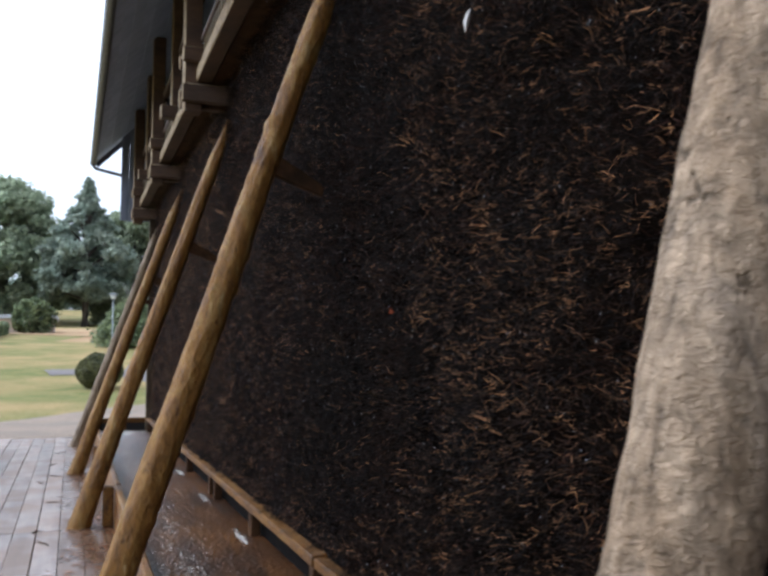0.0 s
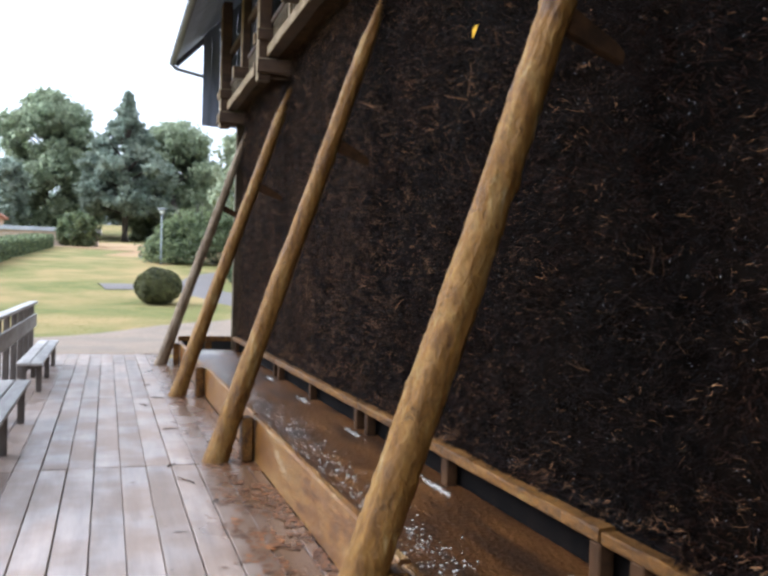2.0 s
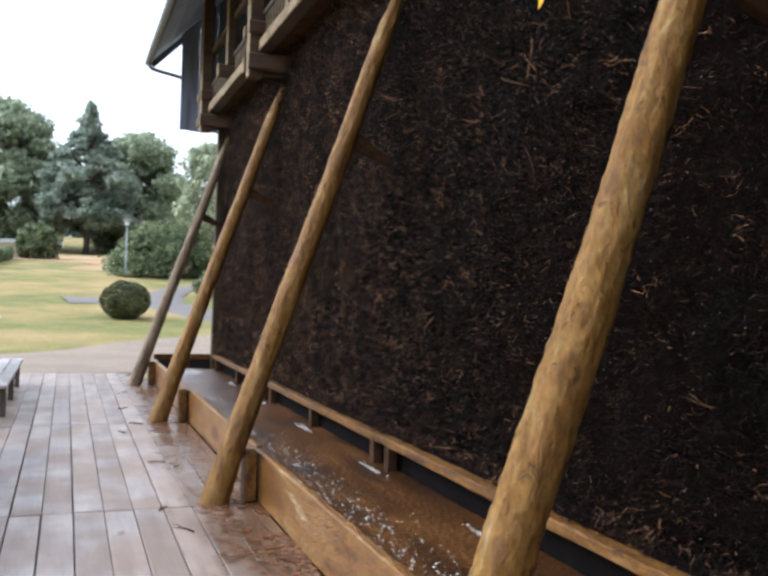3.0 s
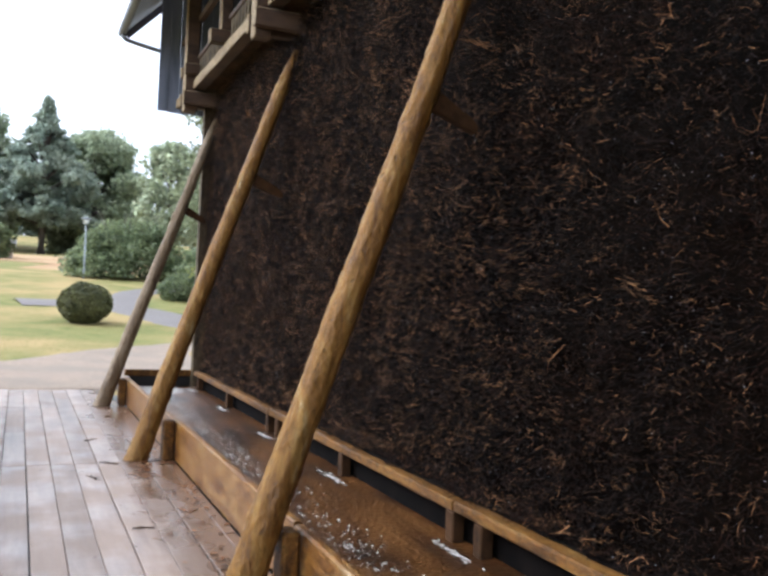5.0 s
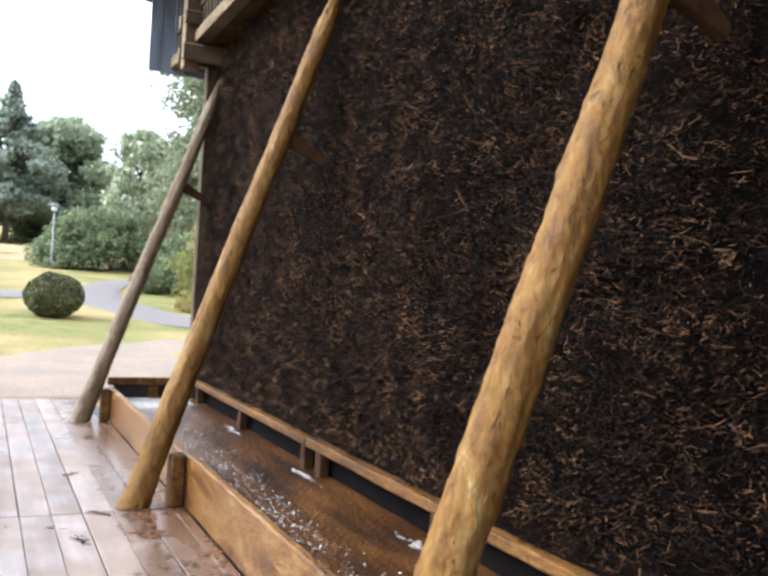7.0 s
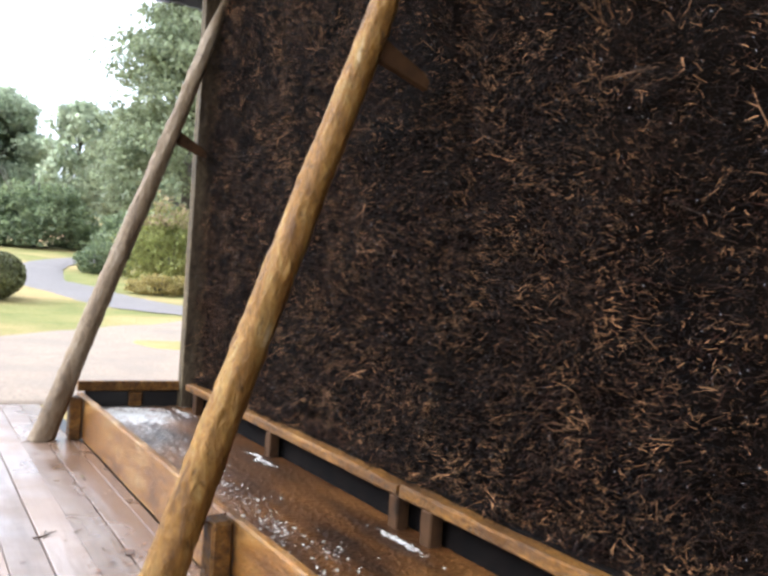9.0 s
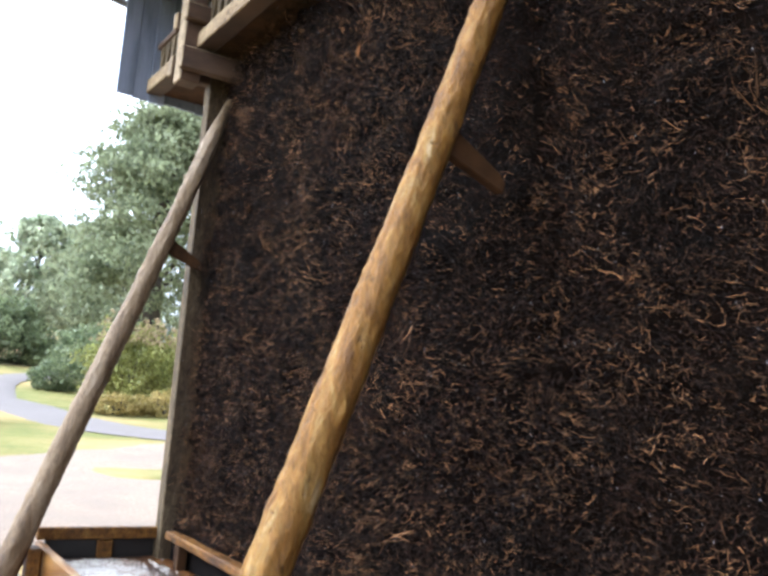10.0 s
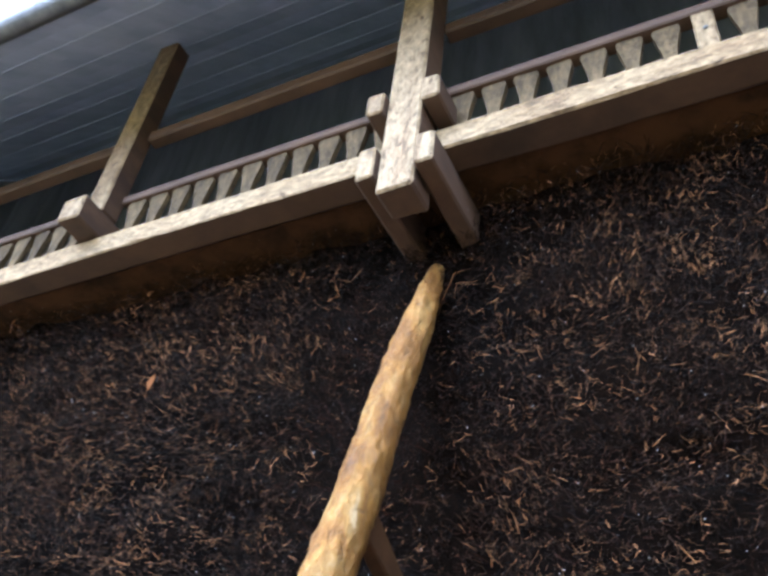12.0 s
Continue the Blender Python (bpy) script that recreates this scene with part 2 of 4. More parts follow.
def log_material(name, tones, fleck, rough, bump, cross=0.0, along="z", broad_scale=6.0, contrast=1.0, gloss=0.2):
    """A peeled log: bands of wood and leftover bast, drawn out along the grain, dark flecks, cracks and scars."""
    m = bpy.data.materials.new(name)
    m.use_nodes = True
    n, k = m.node_tree.nodes, m.node_tree.links
    b = n["Principled BSDF"]
    info = n.new("ShaderNodeObjectInfo")
    src = n.new("ShaderNodeTexCoord").outputs["Object"]
    shift = n.new("ShaderNodeVectorMath")
    shift.operation = "MULTIPLY_ADD"
    k.new(info.outputs["Random"], shift.inputs[0])
    shift.inputs[1].default_value = (31, 17, 43)
    k.new(src, shift.inputs[2])

    def noise_tex(scale, stretch, detail=6):
        mp = n.new("ShaderNodeMapping")
        mp.inputs["Scale"].default_value = stretch if along == "z" else stretch[::-1]
        k.new(shift.outputs[0], mp.inputs["Vector"])
        t = n.new("ShaderNodeTexNoise")
        t.inputs["Scale"].default_value = scale
        t.inputs["Detail"].default_value = detail
        t.inputs["Roughness"].default_value = 0.68
        t.inputs["Distortion"].default_value = 0.6
        k.new(mp.outputs[0], t.inputs["Vector"])
        return t

    broad = noise_tex(broad_scale, (1, 1, 0.26))
    ramp = n.new("ShaderNodeValToRGB")
    while len(ramp.color_ramp.elements) < len(tones):
        ramp.color_ramp.elements.new(0.5)
    for e, (p, c) in zip(ramp.color_ramp.elements, tones):
        e.position, e.color = p, (*c, 1)
    k.new(broad.outputs["Fac"], ramp.inputs[0])
    fine = noise_tex(34.0, (1, 1, 0.5))
    fr = n.new("ShaderNodeMapRange")
    fr.inputs[1].default_value, fr.inputs[2].default_value = 0.30, 0.70
    fr.inputs[3].default_value, fr.inputs[4].default_value = 1 - 0.58 * contrast, 1 + 0.5 * contrast
    k.new(fine.outputs["Fac"], fr.inputs[0])
    hs = n.new("ShaderNodeHueSaturation")
    k.new(ramp.outputs[0], hs.inputs["Color"])
    k.new(fr.outputs[0], hs.inputs["Value"])
    spots = noise_tex(17.0, (1, 1, 0.7), 3)
    cut = n.new("ShaderNodeMapRange")
    cut.inputs[1].default_value, cut.inputs[2].default_value = 0.63, 0.68
    cut.inputs[4].default_value = 0.8 * contrast
    k.new(spots.outputs["Fac"], cut.inputs[0])
    mix = n.new("ShaderNodeMix")
    mix.data_type = "RGBA"
    k.new(cut.outputs[0], mix.inputs["Factor"])
    k.new(hs.outputs[0], mix.inputs["A"])
    mix.inputs["B"].default_value = (*fleck, 1)
    k.new(mix.outputs["Result"], b.inputs["Base Color"])
    rr = n.new("ShaderNodeMapRange")
    rr.inputs[3].default_value, rr.inputs[4].default_value = rough - 0.18, rough + 0.12
    k.new(broad.outputs["Fac"], rr.inputs[0])
    k.new(rr.outputs[0], b.inputs["Roughness"])
    b.inputs["Specular IOR Level"].default_value = gloss
    height = n.new("ShaderNodeMath")
    height.operation = "MULTIPLY_ADD"
    height.inputs[1].default_value = -0.8
    k.new(cut.outputs[0], height.inputs[0])
    k.new(fine.outputs["Fac"], height.inputs[2])
    out = height
    if cross:
        rings = noise_tex(55.0, (0.8, 0.8, 1.3), 5)
        out = n.new("ShaderNodeMath")
        out.operation = "MULTIPLY_ADD"
        out.inputs[1].default_value = cross
        k.new(rings.outputs["Fac"], out.inputs[0])
        k.new(height.outputs[0], out.inputs[2])
    bp = n.new("ShaderNodeBump")
    bp.inputs["Strength"].default_value = bump
    bp.inputs["Distance"].default_value = 0.018
    k.new(out.outputs[0], bp.inputs["Height"])
    k.new(bp.outputs[0], b.inputs["Normal"])
    return m


M["pole"] = log_material("peeled_log", [(0.30, (0.066, 0.029, 0.007)), (0.41, (0.132, 0.059, 0.010)), (0.51, (0.182, 0.087, 0.015)), (0.61, (0.208, 0.115, 0.027)), (0.72, (0.31, 0.225, 0.115))],
                         (0.036, 0.018, 0.008), 0.55, 1.0, broad_scale=10.0, contrast=0.6)
M["pole_grey"] = log_material("weathered_grey_log", [(0.30, (0.167, 0.108, 0.058)), (0.45, (0.302, 0.211, 0.130)), (0.56, (0.367, 0.265, 0.170)), (0.70, (0.280, 0.211, 0.151))],
                              (0.09, 0.062, 0.035), 0.8, 1.0, 1.6, broad_scale=9.0)
M["pole_aged"] = log_material("aged_log", [(0.30, (0.070, 0.044, 0.024)), (0.42, (0.130, 0.086, 0.046)), (0.54, (0.178, 0.124, 0.070)), (0.68, (0.20, 0.150, 0.098))],
                              (0.05, 0.032, 0.018), 0.6, 0.8, contrast=0.5)
M["trough"] = log_material("wet_trough_plank", [(0.30, (0.038, 0.015, 0.004)), (0.41, (0.115, 0.045, 0.008)), (0.52, (0.172, 0.075, 0.0135)), (0.62, (0.205, 0.110, 0.030)), (0.73, (0.39, 0.29, 0.17))],
                           (0.05, 0.022, 0.008), 0.38, 0.8, along="x", broad_scale=7.0, contrast=0.8, gloss=0.35)
M["rail"] = log_material("wet_ledge_beam", [(0.30, (0.026, 0.011, 0.003)), (0.44, (0.080, 0.033, 0.005)), (0.56, (0.135, 0.058, 0.009)), (0.70, (0.18, 0.098, 0.023))],
                         (0.02, 0.010, 0.004), 0.55, 0.8, along="x", broad_scale=8.0)
M["baluster"] = log_material("mossy_brown_baluster", [(0.30, (0.035, 0.024, 0.012)), (0.45, (0.062, 0.043, 0.021)), (0.58, (0.096, 0.068, 0.034)), (0.70, (0.15, 0.106, 0.055))],
                             (0.035, 0.024, 0.014), 0.8, 0.6, broad_scale=9.0)
M["timber"] = log_material("weathered_oak_beam", [(0.30, (0.072, 0.044, 0.021)), (0.43, (0.168, 0.114, 0.058)), (0.56, (0.240, 0.174, 0.096)), (0.70, (0.182, 0.136, 0.081))],
                           (0.06, 0.038, 0.021), 0.78, 0.6, along="x", broad_scale=4.5)
M["timber_up"] = log_material("weathered_oak_post", [(0.30, (0.074, 0.046, 0.024)), (0.43, (0.172, 0.119, 0.064)), (0.56, (0.242, 0.180, 0.105)), (0.70, (0.178, 0.136, 0.086))],
                              (0.06, 0.038, 0.021), 0.78, 0.6, broad_scale=4.5)
M["corner"] = log_material("dark_brown_corner_post", [(0.30, (0.018, 0.011, 0.006)), (0.45, (0.048, 0.031, 0.016)), (0.60, (0.075, 0.052, 0.028)), (0.72, (0.12, 0.09, 0.055))],
                           (0.02, 0.012, 0.007), 0.75, 0.6, broad_scale=6.0)


def water_material():
    """Brown brine, murkier in long streaks, with fine ripples."""
    m = bpy.data.materials.new("brown_brine")
    m.use_nodes = True
    n, k = m.node_tree.nodes, m.node_tree.links
    b = n["Principled BSDF"]
    b.inputs["Roughness"].default_value = 0.32
    pos = n.new("ShaderNodeNewGeometry").outputs["Position"]
    mp = n.new("ShaderNodeMapping")
    mp.inputs["Scale"].default_value = (0.35, 1.6, 1)
    k.new(pos, mp.inputs["Vector"])
    a = n.new("ShaderNodeTexNoise")
    a.inputs["Scale"].default_value = 3.0
    a.inputs["Detail"].default_value = 7
    a.inputs["Roughness"].default_value = 0.62
    k.new(mp.outputs[0], a.inputs["Vector"])
    r = n.new("ShaderNodeValToRGB")
    for e, (p, c) in zip([r.color_ramp.elements[0], r.color_ramp.elements.new(0.5), r.color_ramp.elements[-1]],
                         [(0.34, (0.014, 0.0058, 0.002, 1)), (0.5, (0.050, 0.0185, 0.0036, 1)), (0.66, (0.105, 0.043, 0.010, 1))]):
        e.position, e.color = p, c
    k.new(a.outputs["Fac"], r.inputs[0])
    k.new(r.outputs[0], b.inputs["Base Color"])
    w = n.new("ShaderNodeTexNoise")
    w.inputs["Scale"].default_value = 30
    w.inputs["Detail"].default_value = 3
    k.new(pos, w.inputs["Vector"])
    bp = n.new("ShaderNodeBump")
    bp.inputs["Strength"].default_value = 0.6
    bp.inputs["Distance"].default_value = 0.03
    k.new(w.outputs["Fac"], bp.inputs["Height"])
    k.new(bp.outputs[0], b.inputs["Normal"])
    return m


M["water"] = water_material()


# ---- mesh helpers ----
def empty(name, m=None):
    ob = new(name)
    ob.empty_display_size = 0.1
    if m is not None:
        ob.matrix_basis = m
    return ob


def part(name, data, mat, parent=None, label="", m=None):
    """One mesh object from a bmesh or a mesh, under a thing or a part."""
    if isinstance(data, bmesh.types.BMesh):
        me = bpy.data.meshes.new(name)
        data.to_mesh(me)
        data.free()
    else:
        me = data
    if mat is not None and not me.materials:
        me.materials.append(mat)
    ob = new(name, me)
    ob.parent = parent
    if m is not None:
        ob.matrix_basis = m
    if label:
        tagged(ob, label)
    return ob


def box(bm, lo, hi, bevel=0.006, wobble=0.0):
    """A bevelled board between two corners; wobble: uneven edges."""
    made = bmesh.ops.create_cube(bm, size=1.0)["verts"]
    for v in made:
        v.co = Vector([lo[i] + (v.co[i] + 0.5) * (hi[i] - lo[i]) + random.uniform(-wobble, wobble) for i in range(3)])
    if bevel:
        edges = {e for v in made for e in v.link_edges}
        bmesh.ops.bevel(bm, geom=list(edges), offset=bevel, segments=1, affect="EDGES")
    return bm


def board(lo, hi, bevel=0.006, wobble=0.0):
    return box(bmesh.new(), lo, hi, bevel, wobble)


def worn_board(lo, hi, seed, amp=0.006, step=0.12, bevel=0.010):
    """A long plank along x with a rounded, uneven and nibbled outline."""
    bm = bmesh.new()
    n = max(2, int((hi[0] - lo[0]) / step))
    yz = [(lo[1] + bevel, lo[2]), (hi[1] - bevel, lo[2]), (hi[1], lo[2] + bevel), (hi[1], hi[2] - bevel), (hi[1] - bevel, hi[2]), (lo[1] + bevel, hi[2]), (lo[1], hi[2] - bevel), (lo[1], lo[2] + bevel)]
    rings = []
    for i in range(n + 1):
        x = lo[0] + (hi[0] - lo[0]) * i / n
        ring = []
        for j, (y, z) in enumerate(yz):
            top = 1.0 if 3 <= j <= 6 else 0.4
            dy = amp * (noise.noise((x * 1.1, j * 0.3, seed)) + 0.5 * noise.noise((x * 7.0, j * 2.0, seed + 5)))
            dz = amp * top * (noise.noise((x * 1.3, 4 + j * 0.3, seed)) + 0.7 * noise.noise((x * 6.0, j * 1.5, seed + 9)))
            ring.append(bm.verts.new((x, y + dy, z + dz)))
        rings.append(ring)
    for a, b in zip(rings, rings[1:]):
        for j in range(8):
            bm.faces.new((a[j], b[j], b[(j + 1) % 8], a[(j + 1) % 8]))
    bm.faces.new(rings[0])
    bm.faces.new(rings[-1][::-1])
    bmesh.ops.recalc_face_normals(bm, faces=bm.faces)
    return bm


def shade_sides(ob, brown):
    """Faces up or towards +y stay pale; brown on the rest paints in shade."""
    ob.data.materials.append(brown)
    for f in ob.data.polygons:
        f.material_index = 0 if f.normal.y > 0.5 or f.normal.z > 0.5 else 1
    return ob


def mesh_from(name, verts, faces):
    """A mesh from numpy arrays; faces all of one size."""
    me = bpy.data.meshes.new(name)
    verts = np.asarray(verts, np.float32).reshape(-1, 3)
    faces = np.asarray(faces, np.int32)
    size = faces.shape[1]
    me.vertices.add(len(verts))
    me.vertices.foreach_set("co", verts.ravel())
    me.loops.add(faces.size)
    me.loops.foreach_set("vertex_index", faces.ravel())
    me.polygons.add(len(faces))
    me.polygons.foreach_set("loop_start", np.arange(0, faces.size, size, dtype=np.int32))
    me.update(calc_edges=True)
    return me


def tube(bm, path, radii, sides=10, caps=True):
    """A round bar along a path of points."""
    rings = []
    for i, p in enumerate(path):
        a = Vector(path[max(i - 1, 0)])
        b = Vector(path[min(i + 1, len(path) - 1)])
        q = (b - a).to_track_quat("Z", "Y")
        r = radii[i] if isinstance(radii, (list, tuple)) else radii
        rings.append([bm.verts.new(Vector(p) + q @ Vector((r * math.cos(u), r * math.sin(u), 0)))
                      for u in (2 * math.pi * j / sides for j in range(sides))])
    for r0, r1 in zip(rings, rings[1:]):
        for j in range(sides):
            f = bm.faces.new((r0[j], r0[(j + 1) % sides], r1[(j + 1) % sides], r1[j]))
            f.smooth = True
    if caps:
        bm.faces.new(rings[0][::-1])
        bm.faces.new(rings[-1])
    return bm


GROUND_X = (-400, 20, 24, 32.5, 45, 55, 80, 150, 200, 400, 3000)
GROUND_Z = (-0.02, -0.02, 0.03, 0.4, 1.35, 2.15, 3.5, 6.7, 12.0, 18, 26)


def ground_z(x):
    return float(np.interp(x, GROUND_X, GROUND_Z))


# ---- ground ----
def ground_sheet():
    xs = np.r_[-3000, -400, -60, np.arange(-20, 18, 4), np.arange(18, 60, 0.5), np.arange(60, 160, 4), 200, 300, 400, 800, 1600, 3000]
    ys = np.r_[-3000, -800, -200, -100, np.arange(-60, -12, 4), np.arange(-12, 12, 0.5), np.arange(12, 60, 4), 60, 100, 200, 800, 3000]
    verts = []
    for x in xs:
        for y in ys:
            near = 19 < x < 160 and abs(y) < 60
            z = ground_z(x) + (0.05 * noise.noise((x * 0.25, y * 0.25, 0)) * min(1, (x - 19) / 6) if near else 0)
            verts.append((x, y, z - 0.12 if x < 18 else z))
    w = len(ys)
    faces = [(i * w + j, (i + 1) * w + j, (i + 1) * w + j + 1, i * w + j + 1) for i in range(len(xs) - 1) for j in range(w - 1)]
    me = mesh_from("ground", verts, faces)
    return tagged(part("ground", me, M["lawn"]), "mown park lawn with dry yellow patches", "lawn", kind="structure")


def strip(name, centre, half, mat, label, category, lift=0.07):
    """A path laid over the ground along a centre line, with crumbling edges."""
    pts = []
    for a, b in zip(centre, centre[1:]):
        for s in np.arange(0, 1, 0.1):
            pts.append((a[0] + (b[0] - a[0]) * s, a[1] + (b[1] - a[1]) * s))
    pts.append(centre[-1])
    for _ in range(12):
        pts = [pts[0]] + [((a[0] + 2 * b[0] + c[0]) / 4, (a[1] + 2 * b[1] + c[1]) / 4) for a, b, c in zip(pts, pts[1:], pts[2:])] + [pts[-1]]
    verts, faces = [], []
    for i, p in enumerate(pts):
        a, b = pts[max(i - 1, 0)], pts[min(i + 1, len(pts) - 1)]
        d = Vector((b[0] - a[0], b[1] - a[1])).normalized()
        for j in range(7):
            s = (j / 3 - 1) * (half + (0.12 * noise.noise((i * 0.7, j * 9.0, half)) if j in (0, 6) else 0))
            x, y = p[0] - d.y * s, p[1] + d.x * s
            verts.append((x, y, ground_z(x) + lift - (0.06 if j in (0, 6) else 0)))
    for i in range(len(pts) - 1):
        for j in range(6):
            faces.append((i * 7 + j, (i + 1) * 7 + j, (i + 1) * 7 + j + 1, i * 7 + j + 1))
    return tagged(part(name, mesh_from(name, verts, faces), mat), label, category, kind="structure")


ground = ground_sheet()


def gravel_yard():
    """The pale gravel round the deck's end, with a ragged border towards the lawn."""
    rows = []
    for y in np.arange(-14, 8.01, 0.25):
        far = float(np.interp(y, (-14, -4.1, -1.7, 0, 1.6, 2.6, 4.0, 8.0), (35.5, 29.6, 27.6, 26.2, 24.5, 22.6, 21.4, 19.6)))
        far += 0.25 * noise.noise((y * 0.9, 3.0, 0)) + 0.12 * noise.noise((y * 3.1, 8.0, 0))
        rows.append([(x, y, -0.13 if s == 0 else min(ground_z(x) + 0.065, -0.012 + 0.06 * (x - 18)) - (0.07 if s == 1 else 0) + 0.012 * noise.noise((x * 1.7, y * 1.7, 0))) for s in np.r_[0, np.linspace(0.004, 1, 23)] for x in (18.0 + (far - 18.0) * s,)])
    verts = [v for r in rows for v in r]
    faces = [(i * 24 + j, i * 24 + j + 1, (i + 1) * 24 + j + 1, (i + 1) * 24 + j) for i in range(len(rows) - 1) for j in range(23)]
    me = mesh_from("gravel", verts, faces)
    return tagged(part("gravel", me, M["gravel"]), "pale gravel yard between deck and lawn", "gravel", kind="structure")


gravel_yard()
strip("footpath", [(39.7, 2.5), (39.9, 1.0), (39.6, -0.8), (37.4, -2.0), (34.6, -2.7), (32.6, -3.9), (31.4, -5.6), (30.6, -9), (30, -14)], 1.25, M["asphalt"],
      "damp grey asphalt footpath through the lawn", "path")
strip("footpath", [(38.6, -1.6), (41, -1.8), (44, -2.2), (47, -3.0), (52, -6.5), (57, -14)], 0.85, M["asphalt"],
      "narrow grey asphalt side path", "path", lift=0.075)


strip("bare_earth", [(88, -22), (94, -12), (97, -3), (96, 3), (93, 9), (90, 12)], 30.0, M["bare_earth"],
      "reddish bare earth under the park trees", "earth", lift=0.06)


def grass_patch():
    bm = bmesh.new()
    ring = []
    for i in range(28):
        a = 2 * math.pi * i / 28
        r = 1.0 + 0.25 * noise.noise((math.cos(a) * 2, math.sin(a) * 2, 4))
        ring.append(bm.verts.new((24.6 + 1.25 * r * math.cos(a), -2.2 + 0.85 * r * math.sin(a), 0.06)))
    top = [bm.verts.new((24.6 + (v.co.x - 24.6) * 0.85, -2.2 + (v.co.y + 2.2) * 0.85, 0.135)) for v in ring]
    for i in range(28):
        bm.faces.new((ring[i], ring[(i + 1) % 28], top[(i + 1) % 28], top[i]))
    bm.faces.new(top)
    return tagged(part("grass_patch", bm, M["lawn"]), "small island of yellowed grass in the gravel", "grass", kind="structure")


grass_patch()


def grass_tufts():
    n = 60000
    rng = np.random.default_rng(5)
    x = 19.5 + 26 * rng.random(n) ** 1.6
    y = -8 + 16 * rng.random(n)
    edge = np.interp(y, (-14, -4.1, -1.7, 0, 1.6, 2.6, 4.0, 8.0), (35.5, 29.6, 27.6, 26.2, 24.5, 22.6, 21.4, 19.6))
    keep = x > edge + 0.05
    px = np.interp(y, (-9, -5.6, -3.9, -2.7, -2.0, -0.8, 1, 3.4), (30.6, 31.4, 32.6, 34.6, 37.4, 39.6, 39.9, 39.4))
    keep &= ~((np.abs(x - px) < 1.7) & (y < 3.5)) & ~((x > 38) & (y < -0.6) & (y > -4.5) & (np.abs(y + 2.2) < 1.2))
    x, y = x[keep], y[keep]
    n = len(x)
    z = np.interp(x, GROUND_X, GROUND_Z) + np.array([0.05 * noise.noise((u * 0.25, w * 0.25, 0)) * min(1, (u - 19) / 6) for u, w in zip(x, y)])
    a = rng.random(n) * 6.283
    h = 0.006 * rng.random(n)
    w = 0.025 + 0.03 * rng.random(n)
    lean = 0.05 * (rng.random((n, 2)) - 0.5)
    base = np.stack([x, y, z - 0.012], 1)
    d = np.stack([np.cos(a) * w, np.sin(a) * w, 0 * w], 1)
    e = np.stack([-np.sin(a) * w * 0.5, np.cos(a) * w * 0.5, 0 * w], 1)
    tip = base + np.stack([lean[:, 0], lean[:, 1], h + 0.016], 1)
    verts = np.stack([base + d, base - d + e, base - d - e, tip], 1).reshape(-1, 3)
    i = np.arange(n)[:, None] * 4
    faces = np.concatenate([i + [0, 1, 3], i + [1, 2, 3], i + [2, 0, 3]])
    return tagged(part("grass_tufts", mesh_from("grass_tufts", verts, faces), M["grass"]), "short green and straw-coloured grass tufts on the lawn", "grass", kind="stuff")


grass_tufts()


# ---- brushwood wall ----
WALL_X0, WALL_X1, WALL_Z0, WALL_Z1 = -2.0, 16.12, 0.50, 4.62


def wall_bulge(x, z):
    """Uneven face of the stacked bundles: soft swells and bundle-sized lumps."""
    return (0.035 * noise.noise((x * 0.9, z * 1.3, 2)) + 0.045 * noise.noise((x * 3.1, z * 5.0, 7)) + 0.05 * noise.noise((x * 8.0, z * 11.0, 11)))


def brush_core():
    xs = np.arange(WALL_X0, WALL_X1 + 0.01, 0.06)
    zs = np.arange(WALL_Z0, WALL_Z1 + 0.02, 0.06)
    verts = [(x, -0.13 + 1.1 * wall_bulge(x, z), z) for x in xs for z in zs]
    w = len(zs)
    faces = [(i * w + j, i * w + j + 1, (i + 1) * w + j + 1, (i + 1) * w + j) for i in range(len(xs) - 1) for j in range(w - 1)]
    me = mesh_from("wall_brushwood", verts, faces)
    ob = tagged(part("wall_brushwood", me, M["brush"]), "dark wet core of stacked blackthorn bundles, shade between them in its colour", "brushwood wall", kind="structure")
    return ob


